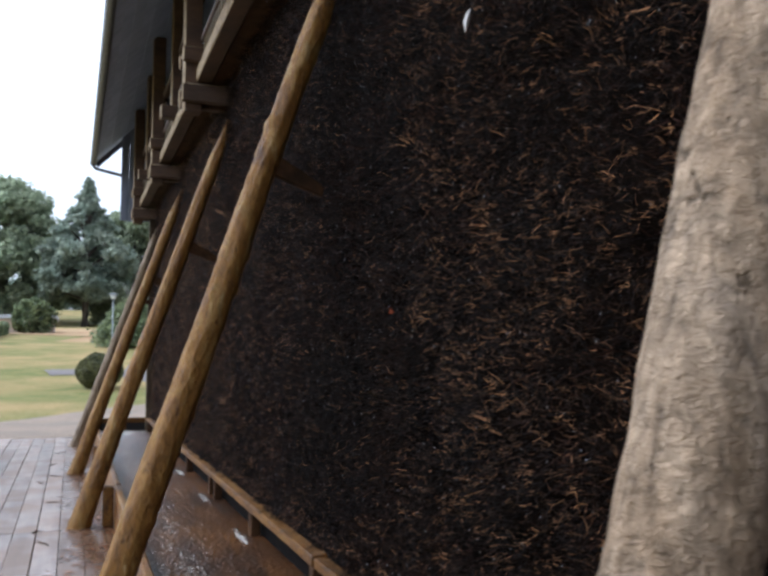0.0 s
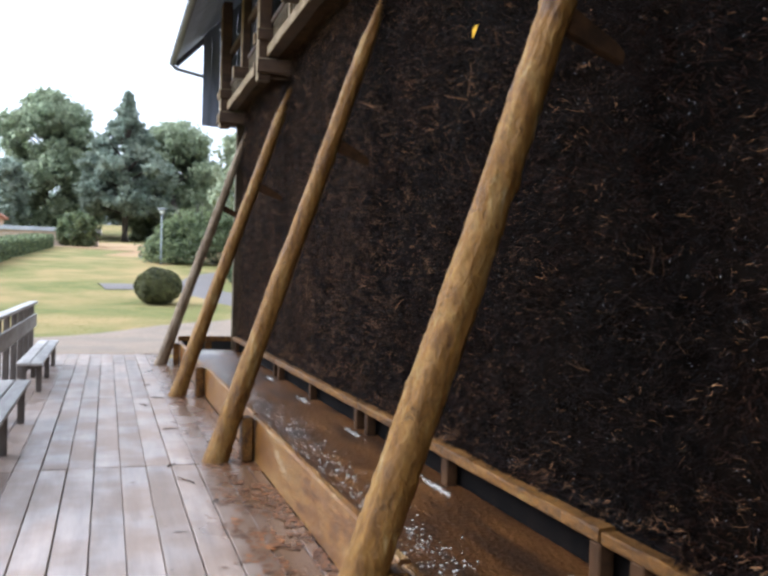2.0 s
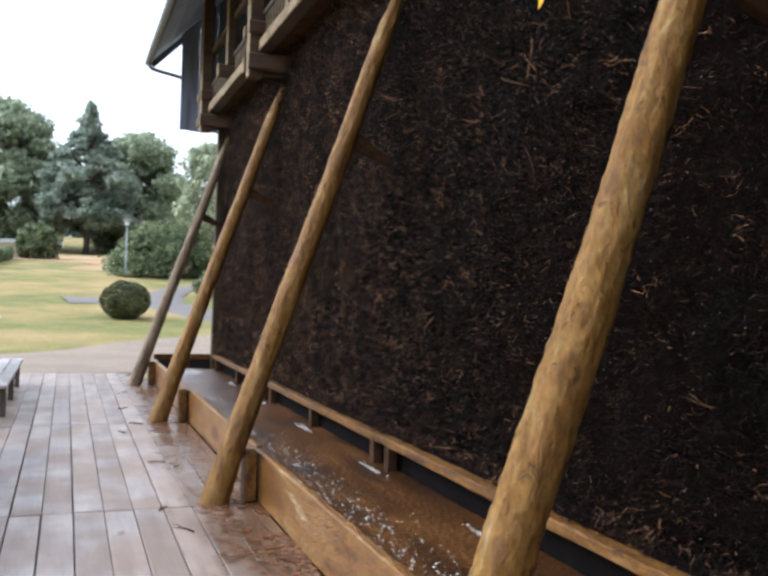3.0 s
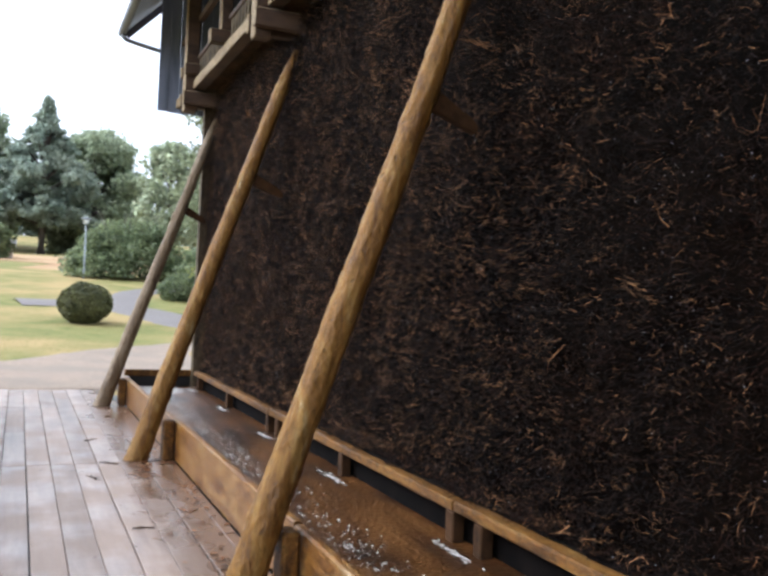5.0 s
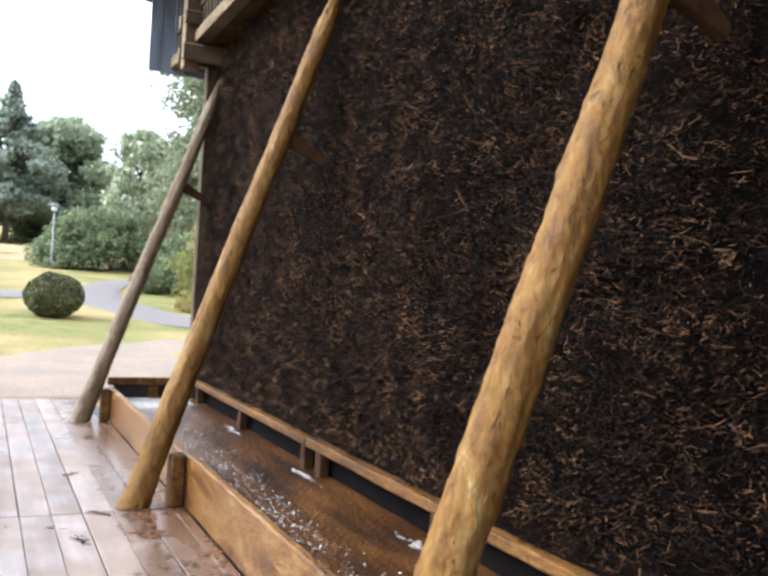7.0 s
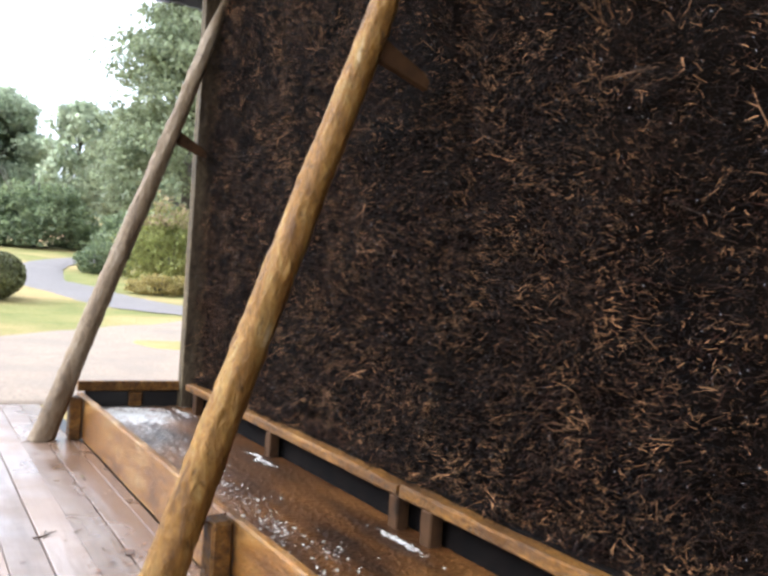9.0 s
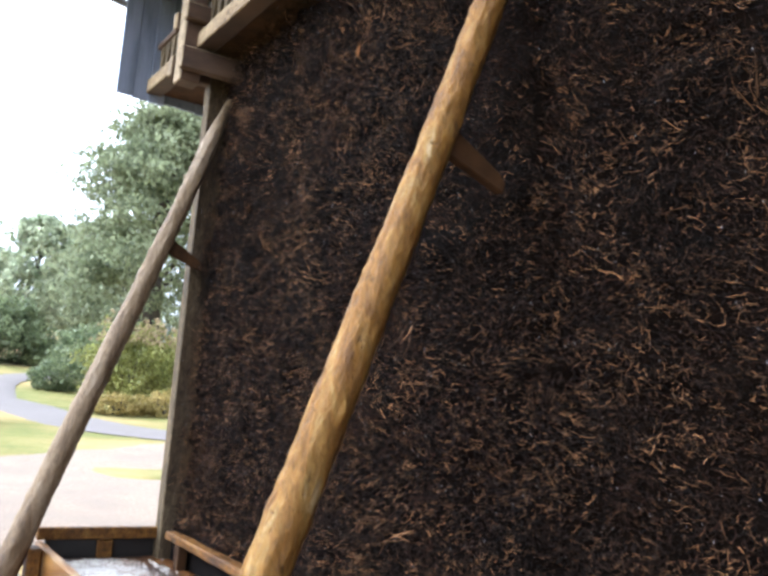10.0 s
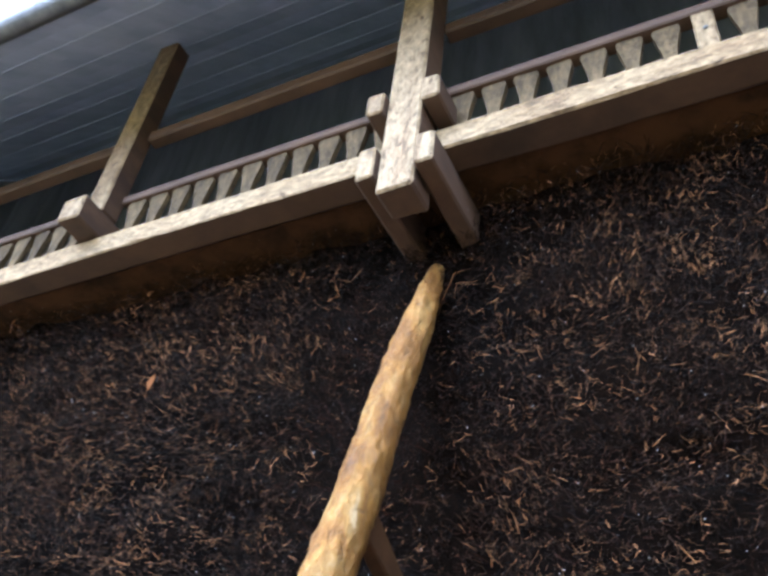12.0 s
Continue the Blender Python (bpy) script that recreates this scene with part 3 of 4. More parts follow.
def twigs(name, n, mat, length, radius, out, seed, label, thinned=False, low=WALL_Z0, high=WALL_Z1, sag=0.05, bunch=5):
    """Tapered three-sided twigs that stick out of the wall in small bunches, each bunch with a lie of its own."""
    rng = np.random.default_rng(seed)
    nb = n // bunch
    which = rng.integers(0, nb, n)
    spread = 0.034 * rng.standard_normal((2, n))
    x = (WALL_X0 + (WALL_X1 - WALL_X0) * rng.random(nb))[which] + 1.5 * spread[0]
    z = (low + (high - low) * rng.random(nb))[which] + spread[1]
    x, z = np.clip(x, WALL_X0, WALL_X1), np.clip(z, low, high)
    lie = np.stack([0.75 * rng.standard_normal(nb) - 0.10, 0.35 + 0.45 * np.abs(rng.standard_normal(nb)), 0.42 * rng.standard_normal(nb)], 1)[which]
    if thinned:
        # pale tips thinned along x to imitate glare and falloff, plus random patches
        wet = np.array([noise.noise((a * 0.7, b * 0.25, 33)) for a, b in zip(x, z)])
        keep = rng.random(n) < np.interp(x, (0, 2.6, 4, 7, 9.5, 13, 16), (0.75, 0.70, 0.28, 0.40, 0.95, 0.9, 0.85)) * np.clip(0.85 + 1.3 * wet, 0.25, 1)
        x, z, lie = x[keep], z[keep], lie[keep]
        n = len(x)
    grid_x = np.arange(WALL_X0, WALL_X1 + 0.05, 0.05)
    grid_z = np.arange(WALL_Z0, WALL_Z1 + 0.05, 0.05)
    table = np.array([[wall_bulge(a, b) for b in grid_z] for a in grid_x])
    ix = np.clip(((x - WALL_X0) / 0.05).astype(int), 0, len(grid_x) - 1)
    iz = np.clip(((z - WALL_Z0) / 0.05).astype(int), 0, len(grid_z) - 1)
    y = table[ix, iz] - 0.085 + 0.02 * rng.standard_normal(n)
    # neighbouring bunches lean alike
    swirl = np.array([[noise.noise((a * 2.2, b * 3.0, 21)) for b in grid_z] for a in grid_x])[ix, iz]
    d = lie + 0.34 * rng.standard_normal((n, 3))
    d[:, 1] = out * np.abs(d[:, 1])
    d[:, 2] += 0.6 * swirl - sag
    d /= np.linalg.norm(d, axis=1)[:, None]
    L = length * (0.45 + 0.9 * rng.random(n) + 0.7 * (rng.random(n) > 0.93))[:, None]
    base = np.stack([x, y, z], 1)
    bend = 0.36 * L * rng.standard_normal((n, 3))
    mid = base + 0.5 * d * L + bend * 0.5
    tip = base + d * L + 0.3 * bend
    tip[:, 2] = np.maximum(tip[:, 2], WALL_Z0 - 0.03)
    u = np.cross(d, rng.standard_normal((n, 3)))
    u /= np.linalg.norm(u, axis=1)[:, None] + 1e-9
    v = np.cross(d, u)
    r = radius * (0.55 + 0.9 * rng.random(n))[:, None]
    ring = [(math.cos(a), math.sin(a)) for a in (0, 2.094, 4.189)]
    parts = [base + r * (c * u + s * v) for c, s in ring] + [mid + 0.75 * r * (c * u + s * v) for c, s in ring] + [tip]
    verts = np.stack(parts, 1).reshape(-1, 3)
    i = np.arange(n)[:, None] * 7
    tri = []
    for j in range(3):
        k = (j + 1) % 3
        tri += [i + [j, k, 3 + k], i + [j, 3 + k, 3 + j], i + [3 + j, 3 + k, 6]]
    me = mesh_from(name, verts, np.concatenate(tri))
    return tagged(part(name, me, mat), label, "twigs", kind="stuff")


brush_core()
twigs("blackthorn_twigs", 190000, M["twig"], 0.062, 0.0018, 1.2, 11, "dark wet blackthorn twigs sticking out of the wall", bunch=3)
twigs("blackthorn_twigs", 175000, M["twig_light"], 0.044, 0.00075, 1.4, 12, "lighter tan twig tips on the brushwood wall", True, bunch=2)


twigs("blackthorn_twigs", 420, M["twig_light"], 0.14, 0.0019, 1.0, 15, "a few long pale sticks across the brushwood")
twigs("blackthorn_twigs", 9000, M["twig"], 0.075, 0.0028, 1.0, 16, "dark ragged twig ends hanging over the ledge beam", False, 0.505, 0.58, 0.35)
twigs("blackthorn_twigs", 2600, M["twig_light"], 0.065, 0.0015, 1.0, 17, "brown twig ends hanging over the ledge beam", False, 0.505, 0.60, 0.3)


def droplets():
    """Beads of brine hanging on the twig ends."""
    rng = np.random.default_rng(77)
    n = 4600
    x = WALL_X0 + (WALL_X1 - WALL_X0) * rng.random(n)
    z = WALL_Z0 + (WALL_Z1 - WALL_Z0) * rng.random(n)
    y = np.array([wall_bulge(a, b) for a, b in zip(x, z)]) + 0.0 + 0.02 * rng.standard_normal(n)
    c = np.stack([x, y, z], 1)
    r = 0.0008 + 0.0014 * rng.random(n)
    off = np.array([(1, 0, 0), (-1, 0, 0), (0, 1, 0), (0, -1, 0), (0, 0, 1.8), (0, 0, -2.6)])
    verts = (c[:, None, :] + off[None] * r[:, None, None]).reshape(-1, 3)
    tri = [(0, 2, 4), (2, 1, 4), (1, 3, 4), (3, 0, 4), (2, 0, 5), (1, 2, 5), (3, 1, 5), (0, 3, 5)]
    faces = (np.arange(n)[:, None, None] * 6 + np.array(tri)[None]).reshape(-1, 3)
    me = mesh_from("brine_drops", verts, faces)
    me.polygons.foreach_set("use_smooth", [True] * len(me.polygons))
    return tagged(part("brine_drops", me, M["drop"]), "glinting brine drops hanging on twig ends", "drops", kind="stuff")


droplets()


def plain_wall(name, lo, hi, mat, label):
    return tagged(part(name, board(lo, hi, 0.0), mat), label, "wall", kind="structure")


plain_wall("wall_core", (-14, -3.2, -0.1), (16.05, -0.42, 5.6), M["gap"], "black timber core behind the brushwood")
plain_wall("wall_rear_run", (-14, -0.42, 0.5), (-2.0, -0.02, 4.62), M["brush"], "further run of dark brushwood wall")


def corner_post():
    # Pale +y face and dark sides put the lit edge into the colours.
    ob = shade_sides(part("corner_post", board((16.12, -0.32, 0.02), (16.26, 0.05, 4.55), 0.008), M["baluster"]), M["corner"])
    return tagged(ob, "brown timber corner post at the brushwood's end", "post")


corner_post()
tagged(part("end_cladding", board((16.13, -3.2, 0.0), (16.2, -0.325, 4.6), 0.004), M["timber_dark"]), "dark boarded end of the brushwood wall", "cladding", kind="structure")


# ---- trough ----
def trough():
    t = empty("brine_trough")
    tagged(t, "long orange-brown wooden trough with shallow brine at the wall's foot", "trough")
    for i in range(-3, 4):
        x0, x1 = i * 4 + 0.12 + (0 if i > -3 else -2), i * 4 + 4.10
        if i == 3:
            x1 = 16.33
        part("side_plank", worn_board((x0 + 0.004, 0.925, 0.0), (x1 - 0.004, 0.980 + 0.004 * (i % 2), 0.375 + 0.008 * (i % 3)), i * 3.3, 0.006), M["trough"], t)
        part("upright", board((i * 4 + 3.93, 0.992, 0.0), (i * 4 + 4.09, 1.10, 0.385), 0.016, 0.006), M["rail"], t, "squared dark wet upright")
    part("end_plank", board((16.2, 0.0, 0.40), (16.26, 1.0, 0.495), 0.008), M["rail"], t, "dark reddish top plank of the trough's end")
    part("end_panel", board((16.27, -0.2, 0.0), (16.32, 0.92, 0.42), 0.006), M["gap"], t, "black wet end panel")
    part("end_block", board((16.20, 0.40, 0.20), (16.268, 0.52, 0.39), 0.01), M["rail"], t)
    part("bed", board((-14, -0.4, -0.06), (16.26, 0.92, 0.02), 0.0), M["trough"], t)
    part("back_board", board((-14, -0.10, 0.02), (16.2, -0.056, 0.5), 0.0), M["void"], t, "black board behind the ledge, the recess's shade in its colour")
    return t


trough()


def ledge():
    t = empty("front_ledge")
    tagged(t, "wet brown ledge beam on short posts under the brushwood", "beam")
    for i in range(-3, 4):
        x1 = min(i * 4 + 4.0, 16.12)
        part("ledge_beam", worn_board((i * 4 + 0.006 - 0.02 * (i % 2), -0.05, 0.425 + 0.008 * (i % 2)), (x1 - 0.03, 0.048 + 0.006 * (i % 2), 0.492 + 0.006 * (i % 2)), i * 5.1, 0.010, 0.08), M["rail"], t)
    for k in range(-3, 5):
        for off in (-0.31, 0.02, 1.87):
            x = 4 * k + off
            if -12 < x < 16:
                part("short_post", board((x - 0.05, -0.03, 0.02), (x + 0.05, 0.05, 0.43), 0.008, 0.004), M["spacer"], t)
    return t


ledge()


def water():
    xs = np.arange(-6, 16.27, 0.08)
    ys = np.arange(-0.052, 0.92, 0.08)
    ys = np.r_[ys, 0.923]
    verts = [(min(x, 16.25), y, 0.249 + 0.0025 * noise.noise((x * 5, y * 5, 0)) + 0.0015 * noise.noise((x * 13, y * 13, 4))) for x in xs for y in ys]
    w = len(ys)
    faces = [(i * w + j, (i + 1) * w + j, (i + 1) * w + j + 1, i * w + j + 1) for i in range(len(xs) - 1) for j in range(w - 1)]
    me = mesh_from("water", verts, faces)
    me.polygons.foreach_set("use_smooth", [True] * len(me.polygons))
    return tagged(part("water", me, M["water"]), "shallow brown rippled brine in the trough", "water", kind="structure")


water()


def foam():
    """Bubbles along the outer half of the trough, splashes under the ledge posts, a white far-end cluster."""
    rng = np.random.default_rng(8)
    spots = []
    for _ in range(3000):
        x = -1 + 17 * rng.random()
        cl = noise.noise((x * 0.9, 5.0, 0.0))
        band = noise.noise((x * 3.1, 9.0, 2.0))
        y = 0.66 + 0.11 * rng.standard_normal() + 0.08 * cl + 0.06 * band
        if cl + 0.35 * rng.standard_normal() > -0.15 and 0.25 < y < 0.905:
            spots.append((x, y, 0.004 + 0.008 * rng.random() ** 1.6, 1 + 0.4 * rng.random()))
    # torn white streaks where the brine falls past the ledge posts
    for k in range(0, 5):
        for off in (-0.2, 1.82):
            for _ in range(90):
                u = rng.standard_normal()
                spots.append((4 * k + off + 0.13 * u, 0.125 + 0.045 * noise.noise((u * 1.2, k * 3.0, off)) + 0.012 * rng.standard_normal(), 0.004 + 0.006 * rng.random(), 2.2))
    # dense white bubbles at the far end imitate the sky's reflection on the water
    for _ in range(1700):
        spots.append((15.78 + 0.26 * rng.standard_normal(), 0.60 + 0.17 * rng.standard_normal(), 0.005 + 0.013 * rng.random() ** 2, 1.5))
    verts, faces = [], []
    for x, y, r, sx in spots:
        if x > 16.2 or y > 0.91:
            continue
        o = len(verts)
        a0 = rng.random() * 6.28
        verts += [(x + sx * r * math.cos(a0 + 1.047 * j), y + r * math.sin(a0 + 1.047 * j), 0.2475) for j in range(6)] + [(x, y, 0.2520 + 0.35 * r)]
        faces += [(o + j, o + (j + 1) % 6, o + 6) for j in range(6)]
    return tagged(part("brine_foam", mesh_from("brine_foam", verts, faces), M["foam"]), "white foam bubbles on the brine, massed at the far end as sky reflection", "foam", kind="stuff")


foam()


# ---- leaning poles ----
def support_pole(x, seed, foot_y=1.31, mat="pole", spacer=True, r0=0.097, slope=0.338, top=4.22):
    thing = empty("support_pole", pose(x, foot_y, 0))
    lean = math.atan(slope)
    length = top / math.cos(lean)
    turn = pose(0, 0, 0, math.degrees(lean), 0, 0)
    rng = random.Random(seed)
    knots = [(rng.uniform(0.2, length), rng.uniform(0, 6.28), rng.uniform(0.005, 0.013) * (0.35 if mat == "pole_grey" else 1)) for _ in range(30)]
    crust = 0.004 if mat == "pole_grey" else 0.0085
    bm = bmesh.new()
    rings, sides, steps = [], 40, 240
    for i in range(steps + 1):
        s = -0.06 + (length + 0.06) * i / steps
        r = r0 * (1 - 0.075 * s)
        r *= 1 + 0.14 * math.exp(-max(s, 0) * 5)
        cx = 0.018 * noise.noise((s * 0.5, seed * 3.1, 0)) + 0.006 * noise.noise((s * 2.2, seed, 5))
        cy = 0.018 * noise.noise((s * 0.5, seed * 5.7, 9))
        ring = []
        for j in range(sides):
            a = 2 * math.pi * j / sides
            d = 0.006 * noise.noise((math.cos(a) * 1.6, math.sin(a) * 1.6, s * 1.5 + seed * 7))
            d += 0.004 * noise.noise((math.cos(a) * 5, math.sin(a) * 5, s * 5 + seed))
            # flaky remains of bark and salt crust
            d += crust * max(-0.2, noise.noise((math.cos(a) * 8, math.sin(a) * 8, s * 15 + seed)) + 0.6 * noise.noise((math.cos(a) * 2, math.sin(a) * 2, s * 2.3 + seed * 2)))
            d += 0.45 * crust * noise.noise((math.cos(a) * 11, math.sin(a) * 11, s * 38 + seed * 3))
            for ks, ka, kh in knots:
                da = (a - ka + math.pi) % (2 * math.pi) - math.pi
                q = ((s - ks) / 0.035) ** 2 + (da * r / 0.024) ** 2
                if q < 8:
                    d += kh * math.exp(-q)
            # upper end hewn to a slanting tip
            rr = r + d
            p = Vector((cx + rr * math.cos(a), cy + rr * math.sin(a), s))
            tip = (s - (length - 0.45)) / 0.45
            if tip > 0:
                p.y *= 1 - 0.55 * tip
                p.x *= 1 - 0.45 * tip
            q = turn @ p
            q.z = max(q.z, 0.004)
            ring.append(bm.verts.new(q))
        rings.append(ring)
    for a, b in zip(rings, rings[1:]):
        for j in range(sides):
            bm.faces.new((a[j], a[(j + 1) % sides], b[(j + 1) % sides], b[j])).smooth = True
    bm.faces.new(rings[0][::-1])
    bm.faces.new(rings[-1])
    part("log", bm, M[mat], thing)
    if spacer:
        bm = bmesh.new()
        y_at = foot_y - slope * 2.78
        outline = [(-foot_y + 0.0, 2.66), (y_at - foot_y - 0.03, 2.79), (y_at - foot_y - 0.06, 2.92), (-foot_y + 0.03, 2.755), (-foot_y - 0.01, 2.715)]
        f = [bm.verts.new((-0.028, y, z)) for y, z in outline]
        b = [bm.verts.new((0.028, y, z)) for y, z in outline]
        bm.faces.new(f[::-1])
        bm.faces.new(b)
        for j in range(5):
            bm.faces.new((f[j], f[(j + 1) % 5], b[(j + 1) % 5], b[j]))
        bmesh.ops.recalc_face_normals(bm, faces=bm.faces)
        bmesh.ops.bevel(bm, geom=list(bm.edges), offset=0.006, segments=1, affect="EDGES")
        part("spacer_board", bm, M["spacer"], thing, "short dark board bracing log to wall")
    return thing


POLE_LABEL = "peeled orange-brown log leaning against the brushwood wall"
for i, (x, mat, fy, slope) in enumerate([(-4.0, "pole", 1.32, 0.338), (-0.15, "pole_grey", 1.16, 0.27), (4.0, "pole", 1.31, 0.338), (8.0, "pole", 1.32, 0.338), (12.05, "pole", 1.335, 0.338), (16.0, "pole_aged", 1.315, 0.338)]):
    p = support_pole(x, i + 1, fy, mat, slope=slope)
    tagged(p, {"pole_grey": "weathered pale grey log leaning against the brushwood", "pole_aged": "grey-brown log leaning beside the trough's end"}.get(mat, POLE_LABEL), "support pole", "poles along the brushwood wall")


# ---- gallery ----
POSTS = [-4, -2, 0, 2, 4, 6, 8, 10, 12, 14, 16]


def gallery_frame():
    for x in POSTS:
        main = x % 4 == 0
        xc = x + 0.05
        t = tagged(empty("gallery_post", pose(xc, 0, 0)), "weathered oak post with projecting tie ends under the roof" if main else "slim oak post on a projecting joist end",
                   "post", "gallery posts")
        if main:
            stem = shade_sides(part("post", board((-0.09, 0.20, 4.28), (0.09, 0.385, 6.55), 0.012, 0.004), M["timber_up"], t), M["timber_brown"])
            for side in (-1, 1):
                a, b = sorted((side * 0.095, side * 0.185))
                shade_sides(part("tie_end", board((a, -0.35, 4.365), (b, 0.415, 4.555), 0.010, 0.004), M["timber_up"], stem), M["timber_brown"])
                shade_sides(part("tie_end", board((a, -0.35, 4.805), (b, 0.415, 4.955), 0.010, 0.004), M["timber_up"], stem), M["timber_brown"])
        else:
            stem = shade_sides(part("post", board((-0.075, 0.17, 4.925), (0.075, 0.31, 6.60), 0.012, 0.004), M["timber_up"], t), M["timber_brown"])
            shade_sides(part("joist_end", board((-0.08, -0.35, 4.755), (0.08, 0.44, 4.92), 0.010, 0.004), M["timber_up"], stem), M["timber_brown"])


gallery_frame()


def gallery_beam(x0, x1):
    return tagged(shade_sides(part("gallery_beam", worn_board((x0, 0.10, 4.60), (x1, 0.265, 4.745), x0 * 1.7, 0.008), M["timber"]), M["timber_brown"]), "weathered pale oak beam along the gallery's edge", "beam", "gallery beams")


for x in range(-4, 16, 4):
    gallery_beam(x + 0.145, x + 3.955)
gallery_beam(16.145, 17.44)


def baluster_mesh():
    """A sawn board baluster, wide at the head and narrow at the foot."""
    bm = bmesh.new()
    prof = [(0.036, 4.75), (0.031, 4.775), (0.030, 4.83), (0.036, 4.89), (0.049, 4.955), (0.058, 5.0), (0.060, 5.022), (0.052, 5.045)]
    cols = []
    for w, z in prof:
        cols.append([bm.verts.new((sx * w, y, z)) for sx, y in ((-1, -0.018), (1, -0.018), (1, 0.018), (-1, 0.018))])
    for a, b in zip(cols, cols[1:]):
        for j in range(4):
            bm.faces.new((a[j], a[(j + 1) % 4], b[(j + 1) % 4], b[j]))
    bm.faces.new(cols[0][::-1])
    bm.faces.new(cols[-1])
    me = bpy.data.meshes.new("baluster")
    bm.to_mesh(me)
    bm.free()
    return me


def railing():
    me = baluster_mesh()
    me.materials.append(M["baluster"])
    for i, x0 in enumerate(POSTS):
        x1 = x0 + 2.0 if x0 < 16 else 17.4
        t = tagged(empty("gallery_railing", pose(0, 0, 0)), "low oak railing with flared sawn balusters", "railing", "gallery railings")
        n = int((x1 - x0 - 0.34) / 0.148)
        for j in range(n):
            x = x0 + 0.26 + j * (x1 - x0 - 0.42) / max(n - 1, 1)
            if x0 == 10 and j == 3:
                block = part("baluster", board((x - 0.045, 0.160, 4.75), (x + 0.045, 0.222, 5.044), 0.006, 0.002), M["timber_up"], t, "plain pale replacement block")
                part("bolt", tube(bmesh.new(), [(x, 0.221, 4.92), (x, 0.229, 4.92), (x, 0.231, 4.92)], [0.011, 0.011, 0.007], 8), M["gutter"], block, "rusty bolt head")
                continue
            part("baluster", me, None, t, m=pose(x, 0.185, 0, 0, 0, random.uniform(-2, 2)))
        part("lower_rail", board((x0 + 0.145, 0.145, 5.045), (x1 - 0.045, 0.225, 5.105), 0.008, 0.003), M["timber_brown"], t, "reddish-brown worn rail")
        part("hand_rail", board((x0 + 0.145, 0.15, 5.60), (x1 - 0.045, 0.235, 5.69), 0.010, 0.003), M["timber_brown"], t)


railing()
tagged(part("gallery_floor", board((-14, -1.6, 4.625), (17.44, 0.085, 4.70), 0.0), M["spacer"]), "dark gallery floor boards seen from below", "floor", kind="structure")
tagged(part("gallery_back_wall", board((-14, -1.45, 4.70), (17.44, -1.33, 8.24), 0.0), M["gable"]), "dark boarded wall behind the gallery, blue haze in its colour", "wall", kind="structure")


def gable_cladding():
    t = tagged(empty("gable_cladding"), "dark vertical boards closing the gallery's end, blue haze in their colour", "cladding", kind="structure")
    y = 0.555
    i = 0
    while y > -3.2:
        w = 0.165
        top = 5.86 + (1.16 - y) * 0.95 if y > -1.5 else 5.86 + (1.16 + 1.5) * 0.95 - (-1.5 - y) * 0.95
        bm = board((17.455 + 0.008 * (i % 2), y - w + 0.004, 4.545 - 0.01 * (i % 3)), (17.49 + 0.008 * (i % 2), y, top), 0.004)
        for v in bm.verts:
            if v.co.z > 5.2:
                v.co.z = 5.79 + (1.07 - max(v.co.y, -3.0 - v.co.y)) * 1.019
        part("cladding_board", bm, M["gable"], t)
        y -= w
        i += 1
    return t


gable_cladding()


def roof():
    t = tagged(empty("gallery_roof"), "steep dark boarded roof overhanging the gallery", "roof", kind="structure")
    ridge_y, ridge_z, eave_y, eave_z = -1.5, 8.42, 1.07, 5.80
    run = Vector((0, ridge_y - eave_y, ridge_z - eave_z))
    length = run.length
    ang = math.degrees(math.atan2(run.z, -run.y))
    # boards run along the eaves, laid from the eave to the ridge
    n = 18
    w = length / n
    for i in range(n):
        m = pose(0, eave_y, eave_z, -ang, 0, 0) @ Matrix.Translation((0, -w * (i + 1), 0))
        for x0, x1 in ((-14, -6.2), (-6.19, 1.4), (1.41, 9.3), (9.31, 17.78)):
            part("roof_board", board((x0, 0.0, 0.003 * (i % 2)), (x1, w + 0.004, 0.028 + 0.003 * (i % 2)), 0.002), M["soffit"], t, m=m)
    m = pose(0, eave_y, eave_z, -ang, 0, 0)
    part("covering", board((-14.1, -length, 0.04), (17.84, 0.06, 0.10), 0.01), M["tile"], t, "dark roof covering", m=m)
    m2 = pose(0, 2 * ridge_y - eave_y, eave_z, ang, 0, 0)
    part("covering", board((-14.1, -0.06, 0.0), (17.84, length, 0.10), 0.01), M["tile"], t, m=m2)
    part("verge_board", board((17.79, -length, -0.10), (17.82, 0.02, 0.035), 0.004), M["timber_dark"], t, m=m)
    return t


roof()


def gutter():
    t = tagged(empty("rain_gutter"), "aged zinc gutter with a bent downpipe at the roof's end", "gutter")
    bm = bmesh.new()
    rows = []
    for x in (-14, 17.86):
        rows.append([bm.verts.new((x, 1.115 + 0.065 * math.cos(a), 5.80 + 0.065 * math.sin(a))) for a in [math.pi + math.pi * j / 10 for j in range(11)]])
    for j in range(10):
        bm.faces.new((rows[0][j], rows[0][j + 1], rows[1][j + 1], rows[1][j])).smooth = True
    ob = part("trough", bm, M["gutter"], t)
    s = ob.modifiers.new("sheet", "SOLIDIFY")
    s.thickness = 0.006
    bm = tube(bmesh.new(), [(17.72, 1.115, 5.76), (17.72, 1.10, 5.71), (17.72, 1.06, 5.67), (17.71, 1.00, 5.65), (17.66, 0.75, 5.59), (17.60, 0.50, 5.53), (17.57, 0.40, 5.45), (17.57, 0.40, 4.9)], 0.036, 12)
    part("downpipe", bm, M["gutter"], t, "bent grey downpipe")


gutter()


